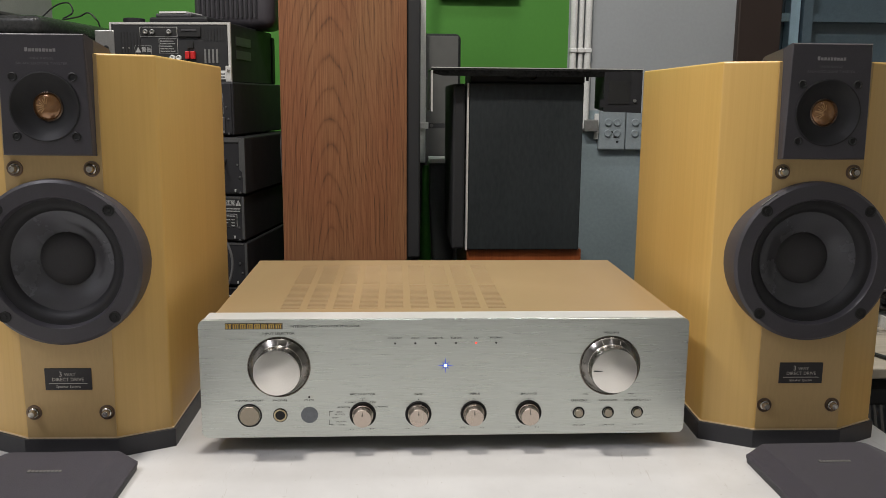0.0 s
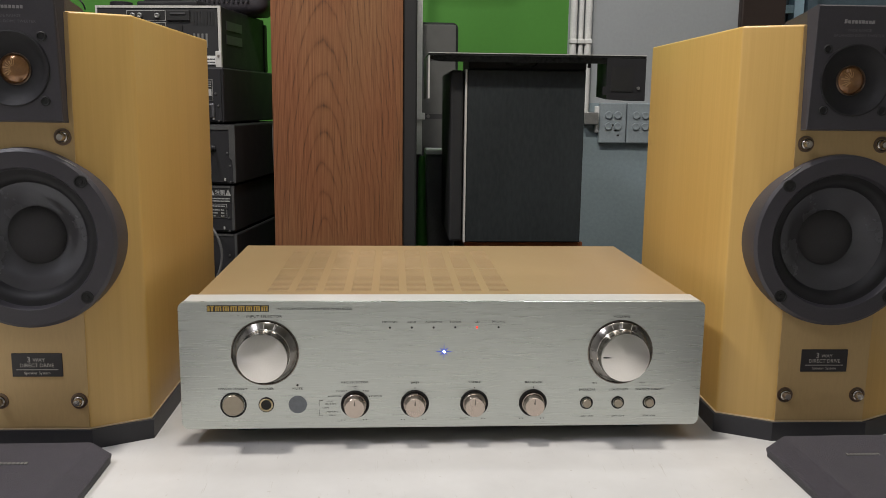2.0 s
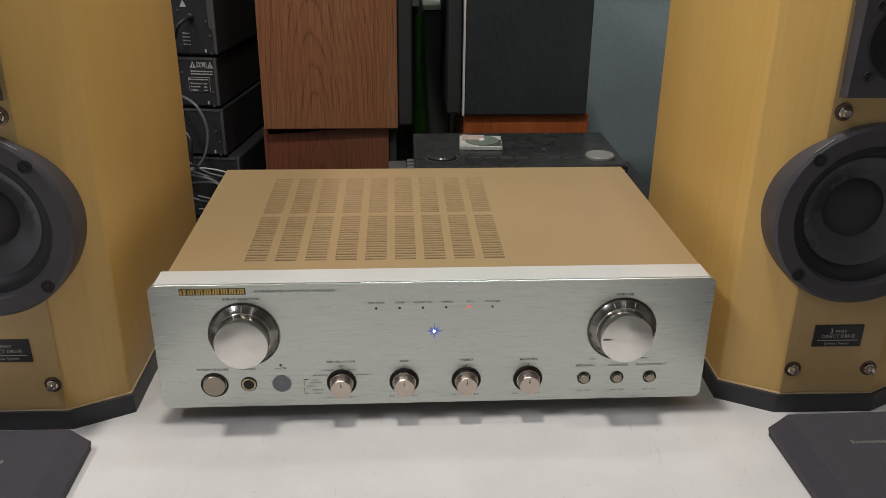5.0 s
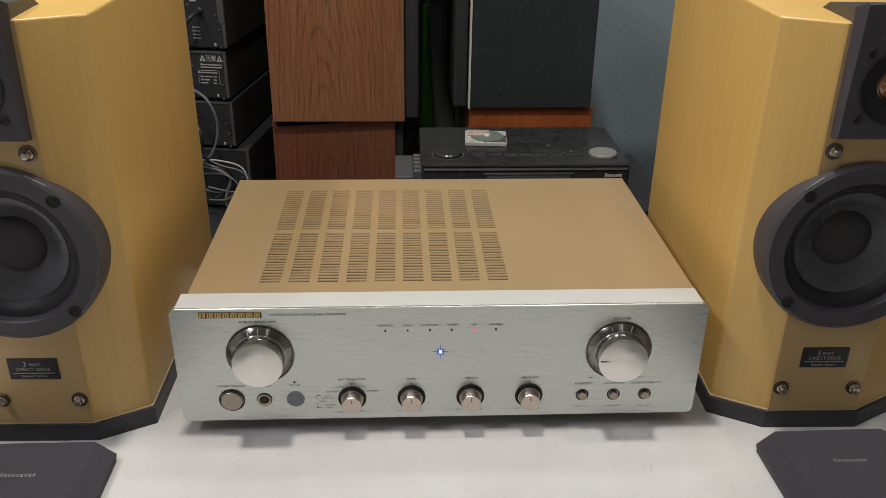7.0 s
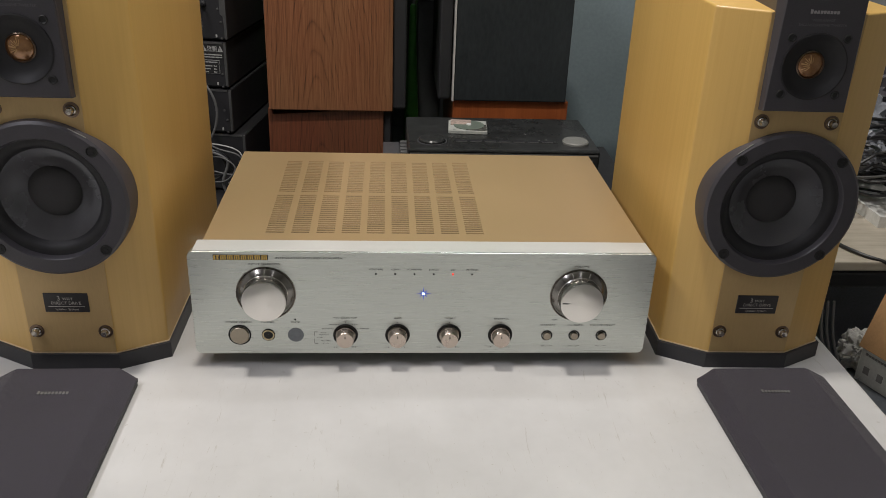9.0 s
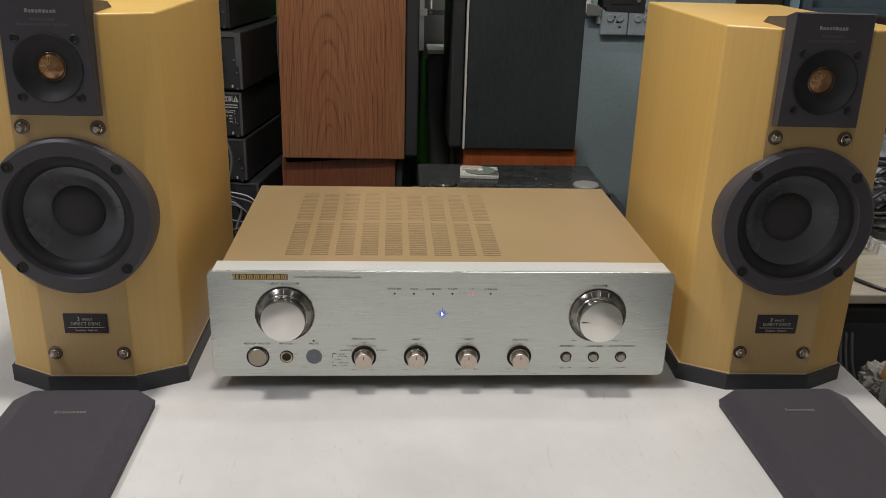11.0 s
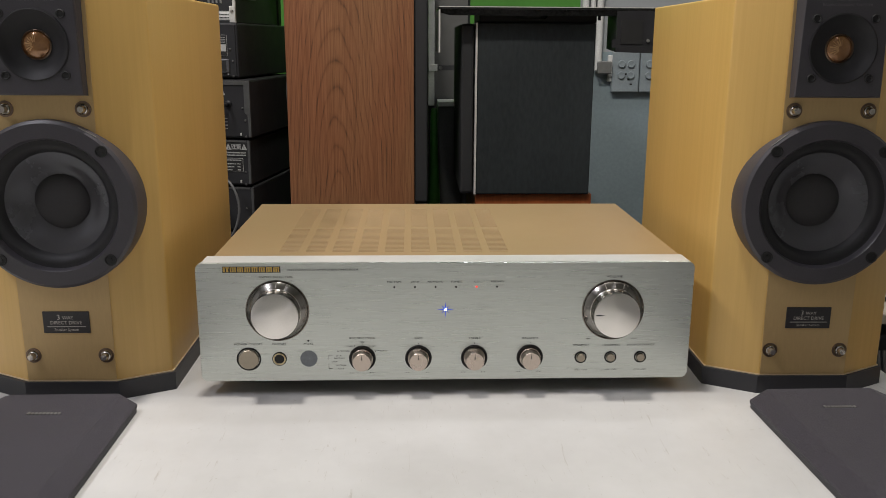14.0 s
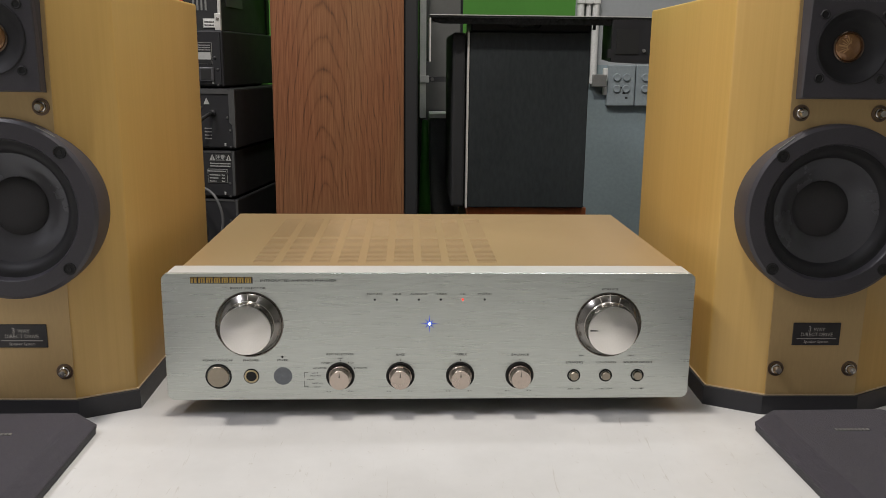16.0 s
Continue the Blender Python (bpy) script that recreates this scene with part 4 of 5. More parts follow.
def component(m, w, d, h, label, edge=True, sticker=False, feet=True):
    c = thing("audio_component", m, label, "audio component", "stack of components")
    f = 0.003 if feet else 0.0
    part("case", block(-w, 0, 0.002, d, f, h, bev=0.003), BLACK, c)
    part("rear_panel", block(-w + 0.004, -0.004, 0.0, 0.003, f + 0.004, h - 0.004), BLACK, c)
    if edge:
        part("edge", block(-0.004, 0.0005, -0.001, 0.004, f + 0.004, h - 0.001), WORN, c, "bare steel edge")
        part("edge", block(-w + 0.004, -0.006, -0.001, 0.003, h - 0.004, h - 0.001), WORN, c)
    for x, z in ((-0.014, h * 0.54), (-0.0095, h * 0.33), (-0.0095, h * 0.06), (-0.06, h * 0.7)):
        part("screw", lathe([(0.0022, 0.0), (0.002, -0.0015), (0.0001, -0.002)], 10, x, z), WORN, c)
    part("clip", block(-0.0205, -0.0172, -0.002, 0.0, 0.008, 0.0135, bev=0.0008), LABEL, c)
    if sticker:
        st = part("warning_label", block(-0.0455, -0.0045, -0.0008, 0.0, h - 0.03, h - 0.0055), DARK, c, "printed warning label")
        for x in (-0.0455, -0.0155):
            bm = loft([[(x, -0.0014, h - 0.0175), (x + 0.0105, -0.0014, h - 0.0175), (x + 0.00525, -0.0014, h - 0.0065)], [(x, -0.0008, h - 0.0175), (x + 0.0105, -0.0008, h - 0.0175), (x + 0.00525, -0.0008, h - 0.0065)]])
            part("warning_triangle", bm, LABEL, st)
            part("mark", block(x + 0.0047, x + 0.0058, -0.0018, -0.0013, h - 0.0165, h - 0.0105), DARK, st)
        cf = part("caution_field", block(-0.034, -0.0165, -0.0011, -0.0007, h - 0.0175, h - 0.0075), LABEL, st)
        part("field_inner", block(-0.0335, -0.017, -0.0014, -0.0011, h - 0.017, h - 0.008), DARK, cf)
        letters("caution_print", "注意", 0.0085, -0.0253, -0.0016, h - 0.0125, LABEL, cf, bold=0.00012)
        for k in range(2):
            part("print_line", bars(bmesh.new(), -0.0445, -0.007, h - 0.024 - 0.0045 * k, h - 0.0215 - 0.0045 * k, -0.0008, 15, 2 + k), LABEL, st)
        rt = part("rating_plate", block(-0.05, -0.0135, -0.0008, 0.0, h - 0.0575, h - 0.033), LABEL, c, "printed rating plate")
        part("plate_field", block(-0.0494, -0.0141, -0.0012, -0.0006, h - 0.0569, h - 0.0336), DARK, rt)
        part("print_line", bars(bmesh.new(), -0.05, -0.016, h - 0.0375, h - 0.0352, -0.0012, 12, 9), LABEL, rt)
        for k in range(3):
            part("print_line", bars(bmesh.new(), -0.0465, -0.034 + 0.004 * k, h - 0.0555 + 0.0055 * k, h - 0.0532 + 0.0055 * k, -0.0012, 6, 4 + k), LABEL, rt)
            part("print_line", bars(bmesh.new(), -0.024, -0.018, h - 0.0555 + 0.0055 * k, h - 0.0532 + 0.0055 * k, -0.0012, 3, 14 + k), LABEL, rt)
    if feet:
        for x in (-w + 0.03, -0.03):
            for y in (0.04, d - 0.05):
                part("foot", lathe_up([(0.014, 0.0), (0.014, 0.0045)], 16, x, y), BLACK, c)
    return c


SX, SY = -0.3235, 0.85
levels = (BENCH, 0.717, 0.803, 0.89, 0.998)
component(pose(-0.303, SY, levels[0], 0, 0, -9), 0.36, 0.33, levels[1] - levels[0], "black audio component at the bottom of the stack")
component(pose(SX, SY, levels[1], 0, 0, -9), 0.36, 0.33, levels[2] - levels[1], "black audio component with cables at its back")
component(pose(SX - 0.003, SY, levels[2], 0, 0, -9), 0.36, 0.33, levels[3] - levels[2], "black audio component with printed warning labels", sticker=True)
c = component(pose(SX + 0.001, SY, levels[3], 0, 0, -9), 0.36, 0.33, levels[4] - levels[3], "black audio component with grey corner edge")
hh = levels[4] - levels[3]
part("corner_strip", loft([[(-0.01, -0.0016, hh - 0.002), (0.0008, -0.0016, hh - 0.002), (0.0008, -0.0016, 0.006), (-0.002, -0.0016, 0.006), (-0.005, -0.0016, hh * 0.42), (-0.01, -0.0016, hh * 0.46)], [(-0.01, 0.001, hh - 0.002), (0.0008, 0.001, hh - 0.002), (0.0008, 0.001, 0.006), (-0.002, 0.001, 0.006), (-0.005, 0.001, hh * 0.42), (-0.01, 0.001, hh * 0.46)]]), WORN, c, "grey bent corner strip")
part("top_strip", block(-0.355, -0.0104, -0.0016, 0.001, hh - 0.0085, hh - 0.002), WORN, c, "grey bent top strip")
part("warning_triangle", loft([[(-0.056, -0.001, hh - 0.027), (-0.045, -0.001, hh - 0.027), (-0.0505, -0.001, hh - 0.0155)], [(-0.056, 0.0, hh - 0.027), (-0.045, 0.0, hh - 0.027), (-0.0505, 0.0, hh - 0.0155)]]), LABEL, c)
for k in range(4):
    part("print_line", bars(bmesh.new(), -0.056, -0.043, 0.02 + 0.006 * k, 0.0225 + 0.006 * k, -0.0002, 5, 40 + k), DIMPRINT2, c)
part("cable_gland", lathe([(0.006, 0.0), (0.006, -0.004), (0.0035, -0.006), (0.0035, -0.011), (0.0001, -0.011)], 20, -0.04, hh - 0.042), BLACK, c, smooth=True)
part("mains_lead", pipe([(-0.04, -0.006, hh - 0.042), (-0.042, -0.022, hh - 0.045), (-0.052, -0.028, hh - 0.055), (-0.062, -0.022, hh - 0.075), (-0.08, -0.01, 0.02), (-0.1, -0.006, 0.004)], 0.0032), CABLE, c, smooth=True)
c = component(pose(SX - 0.02, SY + 0.02, levels[4], 0, 0, -9), 0.3, 0.3, 1.098 - levels[4], "plain black component with rounded corners", edge=False)
pl_ = part("rating_plate", block(-0.046, -0.019, -0.0008, 0.0, 0.042, 0.079), LABEL, c, "printed rating plate")
part("plate_field", block(-0.0455, -0.0195, -0.0012, -0.0006, 0.0425, 0.0785), DARK, pl_)
part("white_field", block(-0.044, -0.021, -0.0016, -0.001, 0.05, 0.0625), LABEL, pl_)
for k in range(3):
    part("print_line", bars(bmesh.new(), -0.044, -0.021, 0.0655 + 0.004 * k, 0.0678 + 0.004 * k, -0.0011, 9, 50 + k), DIMPRINT2, pl_)
so = part("mains_socket", block(-0.043, -0.016, -0.004, 0.0, 0.012, 0.037, bev=0.002), SMOKE, c)
part("socket_hollow", block(-0.04, -0.021, -0.0045, -0.003, 0.015, 0.034, bev=0.0005), DARK, so)

rc = thing("receiver", pose(-0.3505, 0.9, 1.098, 0, 0, -8), "compact black receiver with silver edge and rear sockets", "receiver", "stack of components")
part("case", block(-0.23, 0.0, 0.003, 0.27, 0.0, 0.108, bev=0.002), BLACK, rc)
part("front_bezel", block(-0.232, 0.003, 0.262, 0.285, 0.0, 0.1, bev=0.004), BLACK, rc)
part("edge", block(-0.23, 0.0005, -0.001, 0.004, 0.1045, 0.1085), SILVER, rc, "silver edge")
part("edge", block(-0.0045, 0.0005, -0.001, 0.004, 0.0, 0.1045), SILVER, rc, "silver edge")
part("edge", block(-0.23, -0.2265, -0.001, 0.004, 0.0, 0.1045), SILVER, rc, "silver edge")
part("rear_panel", block(-0.2265, -0.006, 0.0, 0.003, 0.0, 0.103), SOOT, rc)
for i in range(7):
    part("vent_slot", block(-0.05 + 0.006 * i, -0.0475 + 0.006 * i, -0.0008, 0.001, 0.075, 0.098), DARK, rc)
    part("vent_slot", block(-0.21 + 0.006 * i, -0.2075 + 0.006 * i, -0.0008, 0.001, 0.045, 0.09), DARK, rc)
for i in range(4):
    part("vent_rib", block(-0.05 + 0.0075 * i, -0.0465 + 0.0075 * i, -0.001, 0.001, 0.035, 0.06), GREYEDGE, rc)
fr = part("aerial_panel", block(-0.172, -0.1, -0.0008, 0.0, 0.082, 0.1), LABEL, rc)
part("panel_field", block(-0.171, -0.101, -0.0012, -0.0006, 0.083, 0.099), DARK, fr)
for x in (-0.16, -0.147, -0.115):
    part("aerial_socket", lathe([(0.0045, -0.0008), (0.0045, -0.005), (0.003, -0.0055), (0.0001, -0.003)], 16, x, 0.091), GREYEDGE, fr, smooth=True)
part("port", block(-0.098, -0.055, -0.004, 0.0, 0.082, 0.1, bev=0.001), DARK, rc)
part("port_lip", block(-0.09, -0.062, -0.006, -0.004, 0.093, 0.096), SMOKE, rc)
rp = part("rating_plate", block(-0.136, -0.1, -0.0006, 0.0, 0.052, 0.079), LABEL, rc)
part("plate_field", block(-0.1352, -0.1008, -0.001, -0.0006, 0.0528, 0.0782), DARK, rp)
for k in range(5):
    part("print_line", bars(bmesh.new(), -0.133, -0.104 - 0.003 * (k % 3), 0.055 + 0.0046 * k, 0.0572 + 0.0046 * k, -0.001, 9 + k, 11 + k, 0.35), LABEL, rp)
cp = part("caution_label", block(-0.183, -0.151, -0.0006, 0.0, 0.05, 0.066), LABEL, rc)
part("label_field", block(-0.1824, -0.1516, -0.001, -0.0006, 0.0506, 0.0654), DARK, cp)
letters("caution_print", "警告", 0.0095, -0.1605, -0.0013, 0.058, LABEL, cp, bold=0.0001)
part("warning_triangle", loft([[(-0.1815, y, 0.0535), (-0.171, y, 0.0535), (-0.17625, y, 0.0635)] for y in (-0.0014, -0.0009)]), LABEL, cp)
for k in range(4):
    part("print_line", bars(bmesh.new(), -0.21 + 0.012 * k, -0.203 + 0.012 * k, 0.061, 0.063, 0.0, 2, 30 + k), LABEL, rc)
part("switch", block(-0.082, -0.07, -0.003, 0.0, 0.062, 0.074), DARK, rc)
jb = part("jack_panel", block(-0.118, -0.05, -0.001, 0.0, 0.022, 0.05), DARK, rc)
for x in (-0.11, -0.098):
    part("jack", lathe([(0.005, -0.001), (0.005, -0.006), (0.0035, -0.0065), (0.0001, -0.003)], 16, x, 0.044), WHITE, jb, smooth=True)
for x in (-0.085, -0.0745):
    part("speaker_terminal", block(x, x + 0.008, -0.007, 0.0, 0.042, 0.056, bev=0.001), RED, jb, "red speaker terminal")
wl = part("voltage_label", block(-0.032, -0.008, -0.0012, 0.0, 0.005, 0.0215, bev=0.0004), LABEL, rc, "white printed label")
part("label_field", block(-0.0305, -0.0095, -0.0016, -0.001, 0.0065, 0.02), WHITE, wl)
for k in range(2):
    part("print_line", bars(bmesh.new(), -0.029, -0.011, 0.0085 + 0.0055 * k, 0.0115 + 0.0055 * k, -0.0014, 7, 60 + k), INK, wl)
part("corner_tab", block(-0.0105, 0.0006, -0.002, 0.003, 0.001, 0.03, bev=0.0008), SILVER, rc, "silver corner tab")
part("screw", lathe([(0.003, -0.0018), (0.0028, -0.0034), (0.0001, -0.004)], 12, -0.005, 0.021), CHROME, rc, smooth=True)
for z in (0.06, 0.085):
    part("side_vent", block(0.0, 0.0008, 0.03, 0.12, z - 0.016, z), SMOKE, rc)

# things on the receiver
solid("rubber_puck", lathe_up([(0.02, 1.2065), (0.02, 1.216), (0.018, 1.2175), (0.0001, 1.2175)], 32, -0.545, 0.975), BLACK, "black round rubber puck on the receiver", "puck", smooth=True)
fd = thing("portable_drive", pose(-0.515, 0.965, 1.2065, 0, 0, -14), "flat black portable drive with a white card on it", "drive")
part("case", block(0, 0.12, 0, 0.1, 0, 0.013, bev=0.004), BLACK, fd)
part("tray", block(0.012, 0.085, 0.005, 0.08, 0.013, 0.02, bev=0.002), SMOKE, fd)
part("card", block(0.02, 0.075, 0.004, 0.07, 0.02, 0.0235), WHITE, fd, "white card")
chb = thing("ribbed_speaker", pose(-0.455, 1.06, 1.2065, 0, 0, -6), "black rounded speaker with a ribbed front", "speaker")
part("body", block(0, 0.165, 0, 0.1, 0, 0.12, bev=0.022, seg=5), CHAR, chb, smooth=True)
for i in range(13):
    part("rib", block(0.015 + 0.0095 * i, 0.019 + 0.0095 * i, -0.003, 0.003, 0.022, 0.098), BLACK, chb)

# gear at the far left
lg = thing("audio_component", pose(-0.62, 0.84, 0, 0, 0, -6), "tall stack cabinet of dark audio gear", "audio component", "stack of components")
part("case", block(-0.4, 0.0, 0.0, 0.35, BENCH, 1.175, bev=0.004), BLACK, lg)
part("lid", block(-0.4, -0.055, 0.005, 0.35, 1.175, 1.212, bev=0.014, seg=4), GLOSS, lg, "glossy black lid", smooth=True)
sg = thing("silver_box", pose(-0.748, 0.86, 1.212, 0, 0, -6), "silver grey plastic box on dark gear", "box")
part("body", block(-0.2, 0.0, 0.0, 0.2, 0.0, 0.06, bev=0.006), paint("grey_plastic", (0.22, 0.22, 0.215), 0.5), sg)
gb = thing("metal_box", pose(-0.56, 0.9, BENCH), "grey sheet-metal box standing on end", "metal box")
part("body", block(-0.046, -0.01, 0.03, 0.25, 0, 0.592, bev=0.002), GREYEDGE, gb)
part("bolt", lathe([(0.004, 0.03), (0.004, 0.025), (0.0001, 0.025)], 12, -0.025, 0.56), BLACK, gb)
solid("loose_cable", pipe([(-0.694, 0.92, 1.214), (-0.669, 0.92, 1.234), (-0.644, 0.915, 1.238), (-0.636, 0.91, 1.221), (-0.654, 0.91, 1.209), (-0.624, 0.905, 1.213), (-0.604, 0.9, 1.220), (-0.589, 0.9, 1.206), (-0.587, 0.905, 1.196)], 0.0014), CABLE, "thin black cable looped over the gear", "cable", smooth=True)

# cables hanging behind the stack
for i, (pts, r, mt) in enumerate((
        ([(-0.4, 0.855, 0.83), (-0.36, 0.825, 0.815), (-0.345, 0.82, 0.77), (-0.36, 0.82, 0.72), (-0.4, 0.83, 0.69)], 0.0024, GREYCABLE),
        ([(-0.41, 0.852, 0.79), (-0.375, 0.82, 0.76), (-0.375, 0.82, 0.72), (-0.345, 0.815, 0.69), (-0.335, 0.81, 0.66), (-0.36, 0.81, 0.64)], 0.003, CABLE),
        ([(-0.42, 0.852, 0.71), (-0.37, 0.82, 0.7), (-0.335, 0.81, 0.69), (-0.325, 0.81, 0.665), (-0.35, 0.81, 0.65), (-0.4, 0.82, 0.66)], 0.003, CABLE),
        ([(-0.4, 0.845, 0.72), (-0.35, 0.808, 0.705), (-0.31, 0.8, 0.695), (-0.296, 0.8, 0.672), (-0.32, 0.8, 0.656), (-0.37, 0.81, 0.662)], 0.0015, GREYCABLE),
        ([(-0.4, 0.845, 0.7), (-0.345, 0.806, 0.712), (-0.305, 0.798, 0.7), (-0.3, 0.796, 0.66), (-0.33, 0.798, 0.64)], 0.0013, LABEL),
        ([(-0.39, 0.84, 0.675), (-0.34, 0.803, 0.688), (-0.315, 0.795, 0.67), (-0.335, 0.795, 0.645), (-0.37, 0.805, 0.64)], 0.0015, GREYCABLE),
        ([(-0.41, 0.85, 0.69), (-0.36, 0.815, 0.695), (-0.33, 0.805, 0.68), (-0.34, 0.8, 0.64), (-0.33, 0.8, 0.61)], 0.0028, GREYCABLE))):
    solid("hanging_cable", pipe(pts, r), mt, "cable hanging from the back of a component", "cable", smooth=True)
solid("thin_wire", pipe([(-0.27, 1.0, 1.08), (-0.268, 0.98, 1.03), (-0.272, 0.97, 0.98), (-0.27, 0.97, 0.9)], 0.0012), GREYCABLE, "thin grey wire beside the stack", "cable", smooth=True)

# between the cabinets: metal post, padded chair back, dark case
post = thing("metal_post", pose(0.0075, 1.2, 0), "pale aluminium post with a clamp bracket", "post")
part("upright", block(0.0, 0.0135, 0.0, 0.02, 0.928, 1.75, bev=0.001), ALU, post)
part("clamp", block(0.0, 0.02, -0.004, 0.0, 1.004, 1.019, bev=0.001), ALU, post)
part("arm", block(0.02, 0.08, -0.002, 0.01, 1.006, 1.017), SMOKE, post)
part("bolt", lathe([(0.004, -0.004), (0.004, -0.009), (0.0001, -0.009)], 12, 0.027, 1.0115), GREYEDGE, post)
part("lower_post", block(0.001, 0.0125, 0.021, 0.04, 0.0, 1.3), SMOKE, post)
cb = thing("chair_back", pose(0.005, 1.27, 0.0), "grey mesh chair back with rounded corners", "chair")
part("pad", block(0.0, 0.0995, 0.0, 0.03, 0.74, 1.219, bev=0.0135, seg=4), BLACK, cb, smooth=True)
part("mesh_panel", block(0.004, 0.093, -0.002, 0.001, 0.745, 1.213, bev=0.0009), MESHGREY, cb, "grey mesh panel")
part("stem", block(0.03, 0.05, 0.005, 0.025, 0.0, 0.76), BLACK, cb)
dc = thing("dark_case", pose(0.026, 1.1, BENCH), "black upright case with a white top edge", "case")
part("body", block(0.0, 0.054, 0.0, 0.12, 0.0, 0.334, bev=0.004), GAPGREY, dc)
part("top_edge", block(0.001, 0.053, -0.002, 0.1, 0.3345, 0.343), ALU, dc, "white top edge")

gw = thing("green_tube", pose(0.016, 1.04, BENCH), "tapered green plastic tube standing on the bench", "tube")
part("body", lathe_up([(0.018, 0.0), (0.0155, 0.1), (0.0085, 0.25), (0.0065, 0.33), (0.0045, 0.335)], 24), paint("green_plastic", (0.075, 0.3, 0.055), 0.35), gw, smooth=True)
# Added sheet that hides the green wall and keeps the gap dark.
bd_ = thing("gap_sheet", pose(-0.03, 1.302, 0), "dark grey sheet added to darken the gap between the cabinets", "board")
part("sheet", block(0.0, 0.15, 0.0, 0.012, 0.0, 1.02), GAPGREY, bd_)

# wall fittings
for x in (0.399, 0.418, 0.436):
    cd = thing("conduit", pose(x, WALL - 0.012, 0), "white plastic conduit pipe on the wall", "conduit pipe", "wall conduits")
    part("tube", lathe_up([(0.006 if x == 0.418 else 0.0085, 1.0), (0.006 if x == 0.418 else 0.0085, 2.75)], 16, 0, 0), WHITE, cd, smooth=True)
    part("saddle_clip", block(-0.009, 0.009, -0.0105, 0.012, 1.188, 1.199, bev=0.002), WHITE, cd)
for x in (0.472, 0.542):
    sw = thing("wall_socket", pose(x, WALL, 0.946), "grey-white wall socket plate with round switches", "wall socket", "wall sockets")
    part("plate", block(0.0, 0.068, -0.018, 0.0, 0.0, 0.1, bev=0.003), SOCKET, sw)
    for i in (0, 1):
        for j in (0, 1):
            part("switch", lathe([(0.0095, -0.0175), (0.0095, -0.021), (0.008, -0.0225), (0.0001, -0.0215)], 20, 0.0225 + 0.0235 * i, 0.042 + 0.0275 * j), SOCKET, sw, smooth=True)
    if x < 0.5:
        for i, j in ((0.03, 0.055), (0.038, 0.042), (0.045, 0.03)):
            part("slot", block(i, i + 0.006, -0.0186, -0.0175, j - 0.012, j - 0.008), DARK, sw)
jx = thing("junction_box", pose(0.432, WALL, 0.992), "small grey junction block on the wall", "junction box")
part("body", block(0.0, 0.035, -0.03, 0.0, 0.0, 0.03, bev=0.002), GREYEDGE, jx)
part("plate", block(0.03, 0.044, -0.012, 0.0, -0.02, 0.045, bev=0.002), WHITE, jx)
ws = thing("wall_shelf", pose(0.06, WALL, 1.318), "dark wall shelf on the green wall", "shelf")
part("board", block(0.0, 0.2, -0.022, 0.0, 0.0, 0.018), BLACK, ws)

# ---- side table with clutter at the right ----
st = thing("side_table", pose(0.5, 0.272, 0), "pale wooden side table crowded with cables and parts", "table")
part("tabletop", block(0.0, 1.3, 0.0, 0.6, 0.726, 0.74, bev=0.002), OLDWOOD, st, "worn pale wooden board")
for x in (0.03, 1.2):
    for y in (0.05, 0.52):
        part("leg", block(x, x + 0.035, y, y + 0.035, 0, 0.726), GREYCABLE, st)
tr = thing("plastic_tray", pose(0.68, 0.385, 0.74), "shallow white tray filled with dark cables", "tray")
part("bottom", block(0.0, 0.5, 0.0, 0.26, 0.0, 0.003), WHITE, tr)
part("wall", block(0.0, 0.5, 0.0, 0.004, 0.003, 0.018), WHITE, tr)
part("wall", block(0.0, 0.5, 0.256, 0.26, 0.003, 0.03), WHITE, tr)
part("wall", block(0.0, 0.004, 0.004, 0.256, 0.003, 0.018), WHITE, tr)
part("wall", block(0.496, 0.5, 0.004, 0.256, 0.003, 0.03), WHITE, tr)
rnd = random.Random(7)
for i in range(52):
    cx, cy = 0.6 + 0.34 * rnd.random(), 0.43 + 0.18 * rnd.random()
    z0 = 0.746 + 0.009 * (i % 9)
    r = 0.03 + 0.05 * rnd.random()
    pts = [(cx + r * math.cos(a * 0.9 + i) * (1 + 0.2 * rnd.random()), cy + 0.7 * r * math.sin(a * 0.9 + i), z0 + 0.02 * rnd.random() + 0.006 * a) for a in range(9)]
    solid("coiled_cable", pipe(pts, 0.0018 + 0.0016 * rnd.random(), 6, 4), (CABLE, CABLE, CABLE, GREYCABLE)[i % 4], "coiled cable heaped in the tray" if i < 9 else "coiled cable on the heap of cables", "cable", smooth=True)


def crumpled(x, y, z, w, d, h, seed):
    """A crumpled bag: a ball of folds."""
    bm = bmesh.new()
    bmesh.ops.create_icosphere(bm, subdivisions=5, radius=1)
    for v in bm.verts:
        n = v.co.normalized()
        k = 0.75 + 0.45 * abs(noise.noise(n * 2.3 + Vector((seed, 0, 0)))) + 0.2 * abs(noise.noise(n * 5.1 + Vector((0, seed, 0)))) + 0.09 * abs(noise.noise(n * 11)) + 0.03 * noise.noise(n * 23)
        v.co = Vector((n.x * w * k, n.y * d * k, max(-0.7, n.z * k) * h))
    lowest = min(v.co.z for v in bm.verts)
    bmesh.ops.translate(bm, vec=(x, y, z - lowest), verts=bm.verts)
    return bm


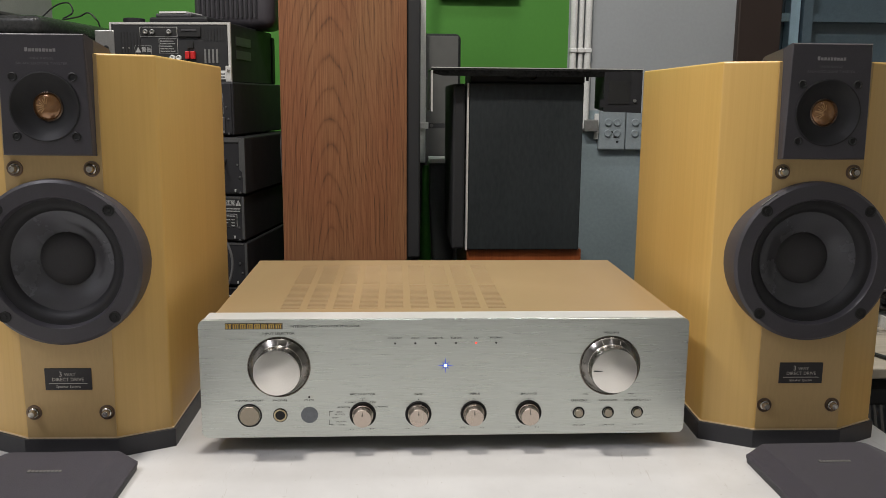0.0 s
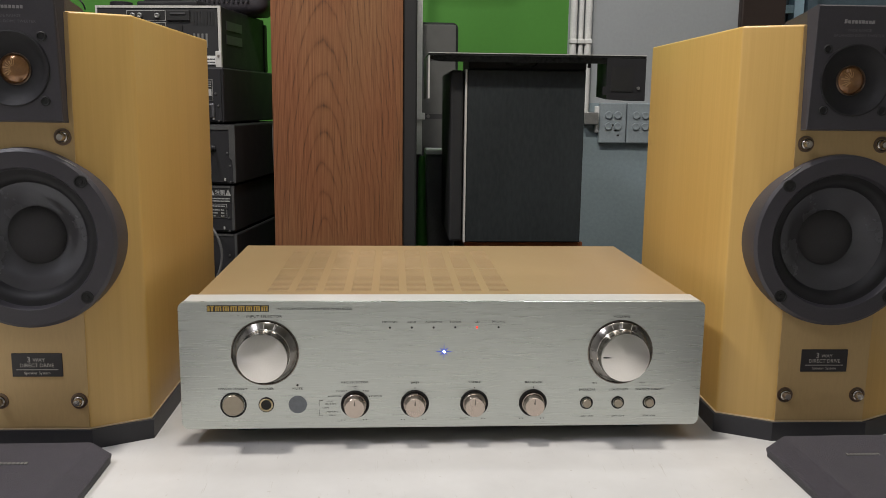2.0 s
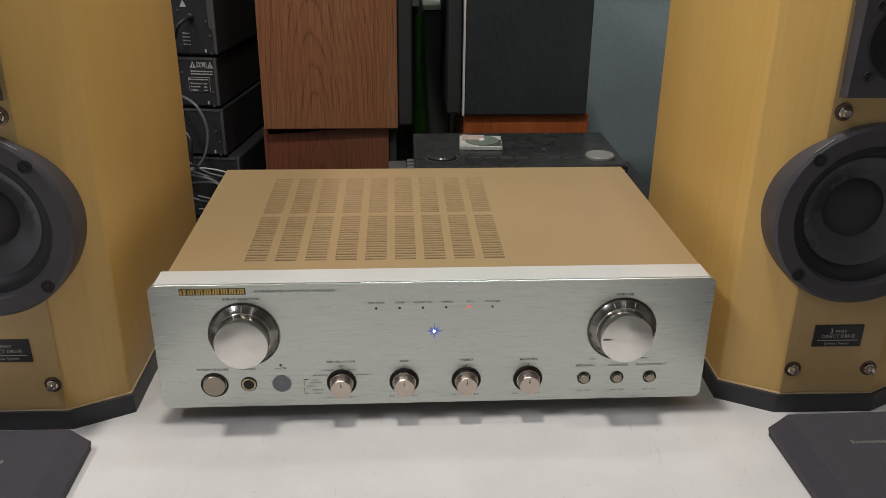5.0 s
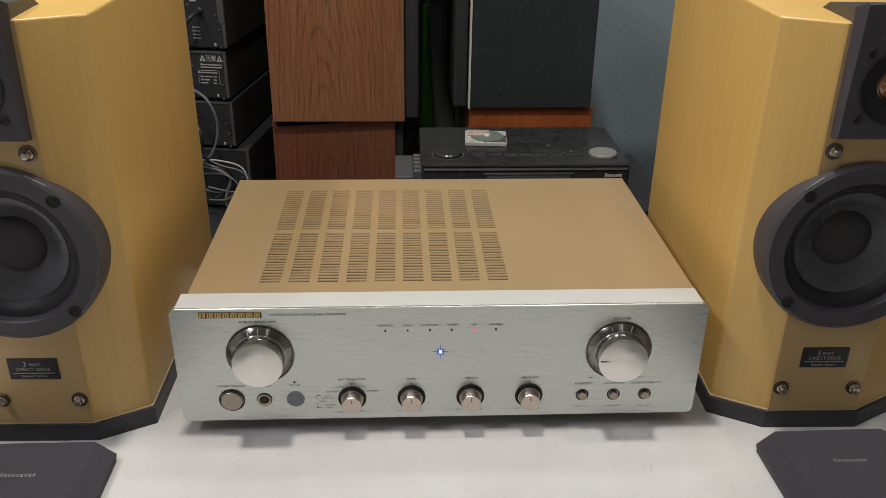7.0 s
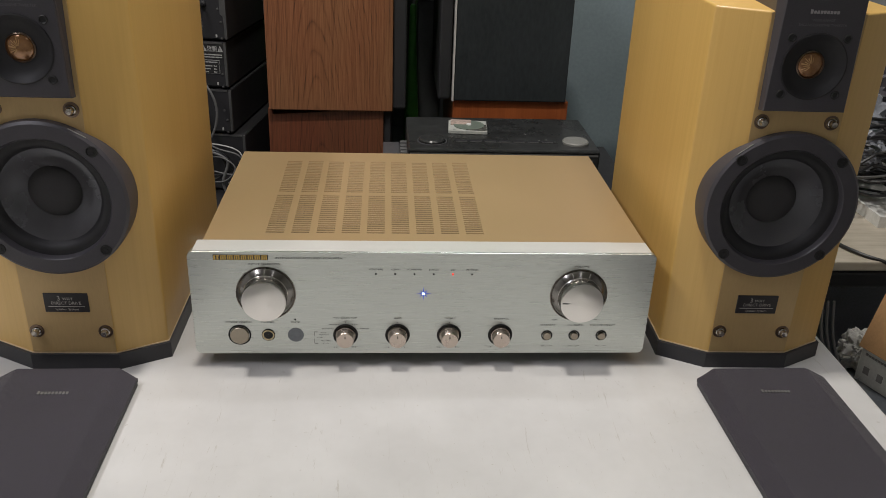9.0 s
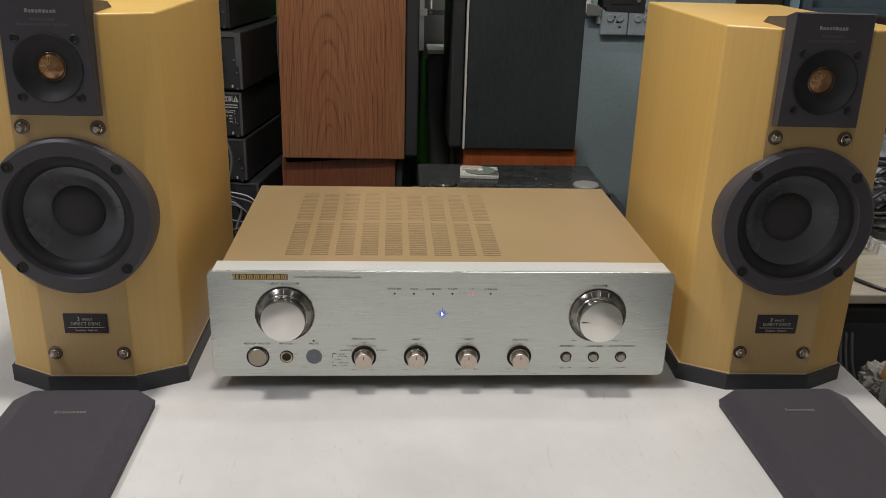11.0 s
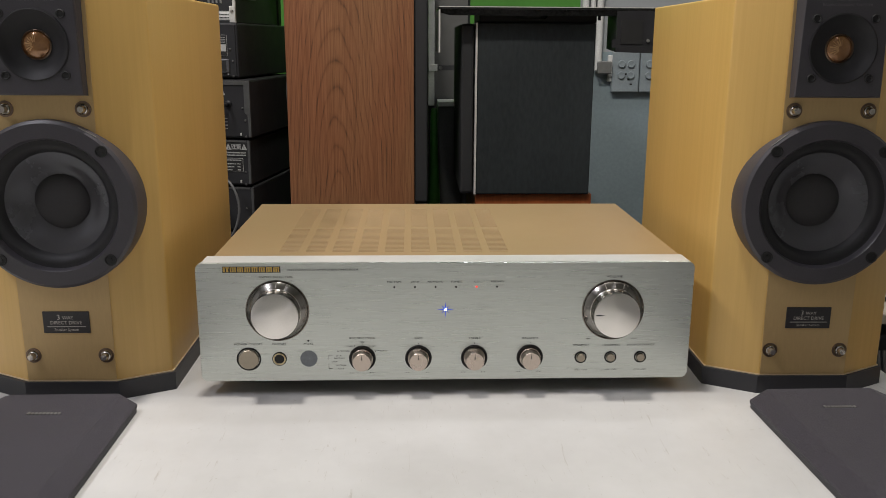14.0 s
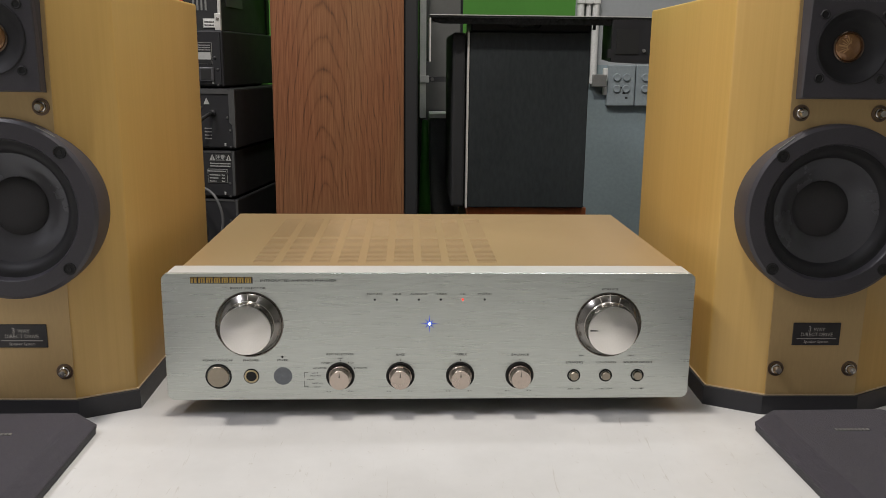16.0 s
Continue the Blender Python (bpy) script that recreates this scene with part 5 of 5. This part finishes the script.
solid("plastic_bag", crumpled(0.72, 0.62, 0.74, 0.09, 0.08, 0.09, 3), JUNK, "crumpled clear plastic bag among the cables", "plastic bag", smooth=True)
solid("plastic_bag", crumpled(0.68, 0.5, 0.8, 0.05, 0.045, 0.035, 8), JUNK, "small crumpled clear bag on the cables", "plastic bag", smooth=True)
solid("dark_bag", crumpled(0.82, 0.72, 0.74, 0.13, 0.09, 0.13, 5), CHAR, "dark crumpled bag on the side table", "bag", smooth=True)
ub = thing("storage_box", pose(0.52, 0.36, 0), "grey storage box under the side table", "storage box")
part("body", block(0.0, 0.6, 0.0, 0.35, 0.0, 0.66, bev=0.006), CRATE, ub)
part("lid", block(-0.01, 0.61, -0.01, 0.36, 0.66, 0.685, bev=0.004), SMOKE, ub)
crate = thing("dark_crate", pose(0.45, -0.3, 0), "dark blue-grey plastic crate on the floor", "crate")
part("body", block(0.0, 0.5, 0.0, 0.51, 0.0, 0.625, bev=0.006), CRATE, crate)
cbx = thing("carton", pose(0.562, 0.17, 0.625, 0, 0, -68), "white printed carton with brown open flap", "carton")
part("body", block(0.0, 0.26, 0.0, 0.15, 0.0, 0.05, bev=0.002), WHITE, cbx, "white printed side")
part("flap", loft([[(-0.002, -0.004, 0.048), (0.26, -0.004, 0.048), (0.26, 0.0, 0.051), (-0.002, 0.0, 0.051)], [(-0.004, 0.03, 0.142), (0.262, 0.032, 0.15), (0.262, 0.036, 0.15), (-0.004, 0.034, 0.142)]]), CARD, cbx, "brown cardboard flap")
part("print_mark", bars(bmesh.new(), 0.008, 0.07, 0.039, 0.0425, -0.0003, 14, 21), DIMPRINT2, cbx)
for i in range(3):
    part("print_mark", block(0.01 + 0.02 * i, 0.018 + 0.02 * i, -0.0006, 0.0, 0.014, 0.024), DIMPRINT2, cbx)
for i, dx in enumerate((0.0, 0.007, 0.02, 0.027, 0.035)):
    solid("hanging_lead", pipe([(0.5 + dx, 0.21, 0.715), (0.498 + dx, 0.19, 0.675), (0.51 + dx, 0.17, 0.634), (0.528 + dx, 0.16, 0.629)], 0.0032 if i < 2 else 0.0018), WHITE if i < 2 else GREYCABLE, "pale flat lead hanging beside the crate" if i < 2 else "grey cable hanging beside the crate", "cable", smooth=True)
solid("draped_cable", pipe([(0.6, 0.44, 0.756), (0.585, 0.4, 0.752), (0.585, 0.34, 0.7435), (0.605, 0.29, 0.743), (0.64, 0.268, 0.735), (0.66, 0.262, 0.7)], 0.0026), CABLE, "black cable draped over the side table's edge", "cable", smooth=True)
solid("paper_scrap", crumpled(0.585, 0.2, 0.625, 0.03, 0.035, 0.03, 11), paint("grey_wrapping_paper", (0.4, 0.39, 0.37), 0.7, spread=0.3), "crumpled grey wrapping paper on the crate", "paper", smooth=True)
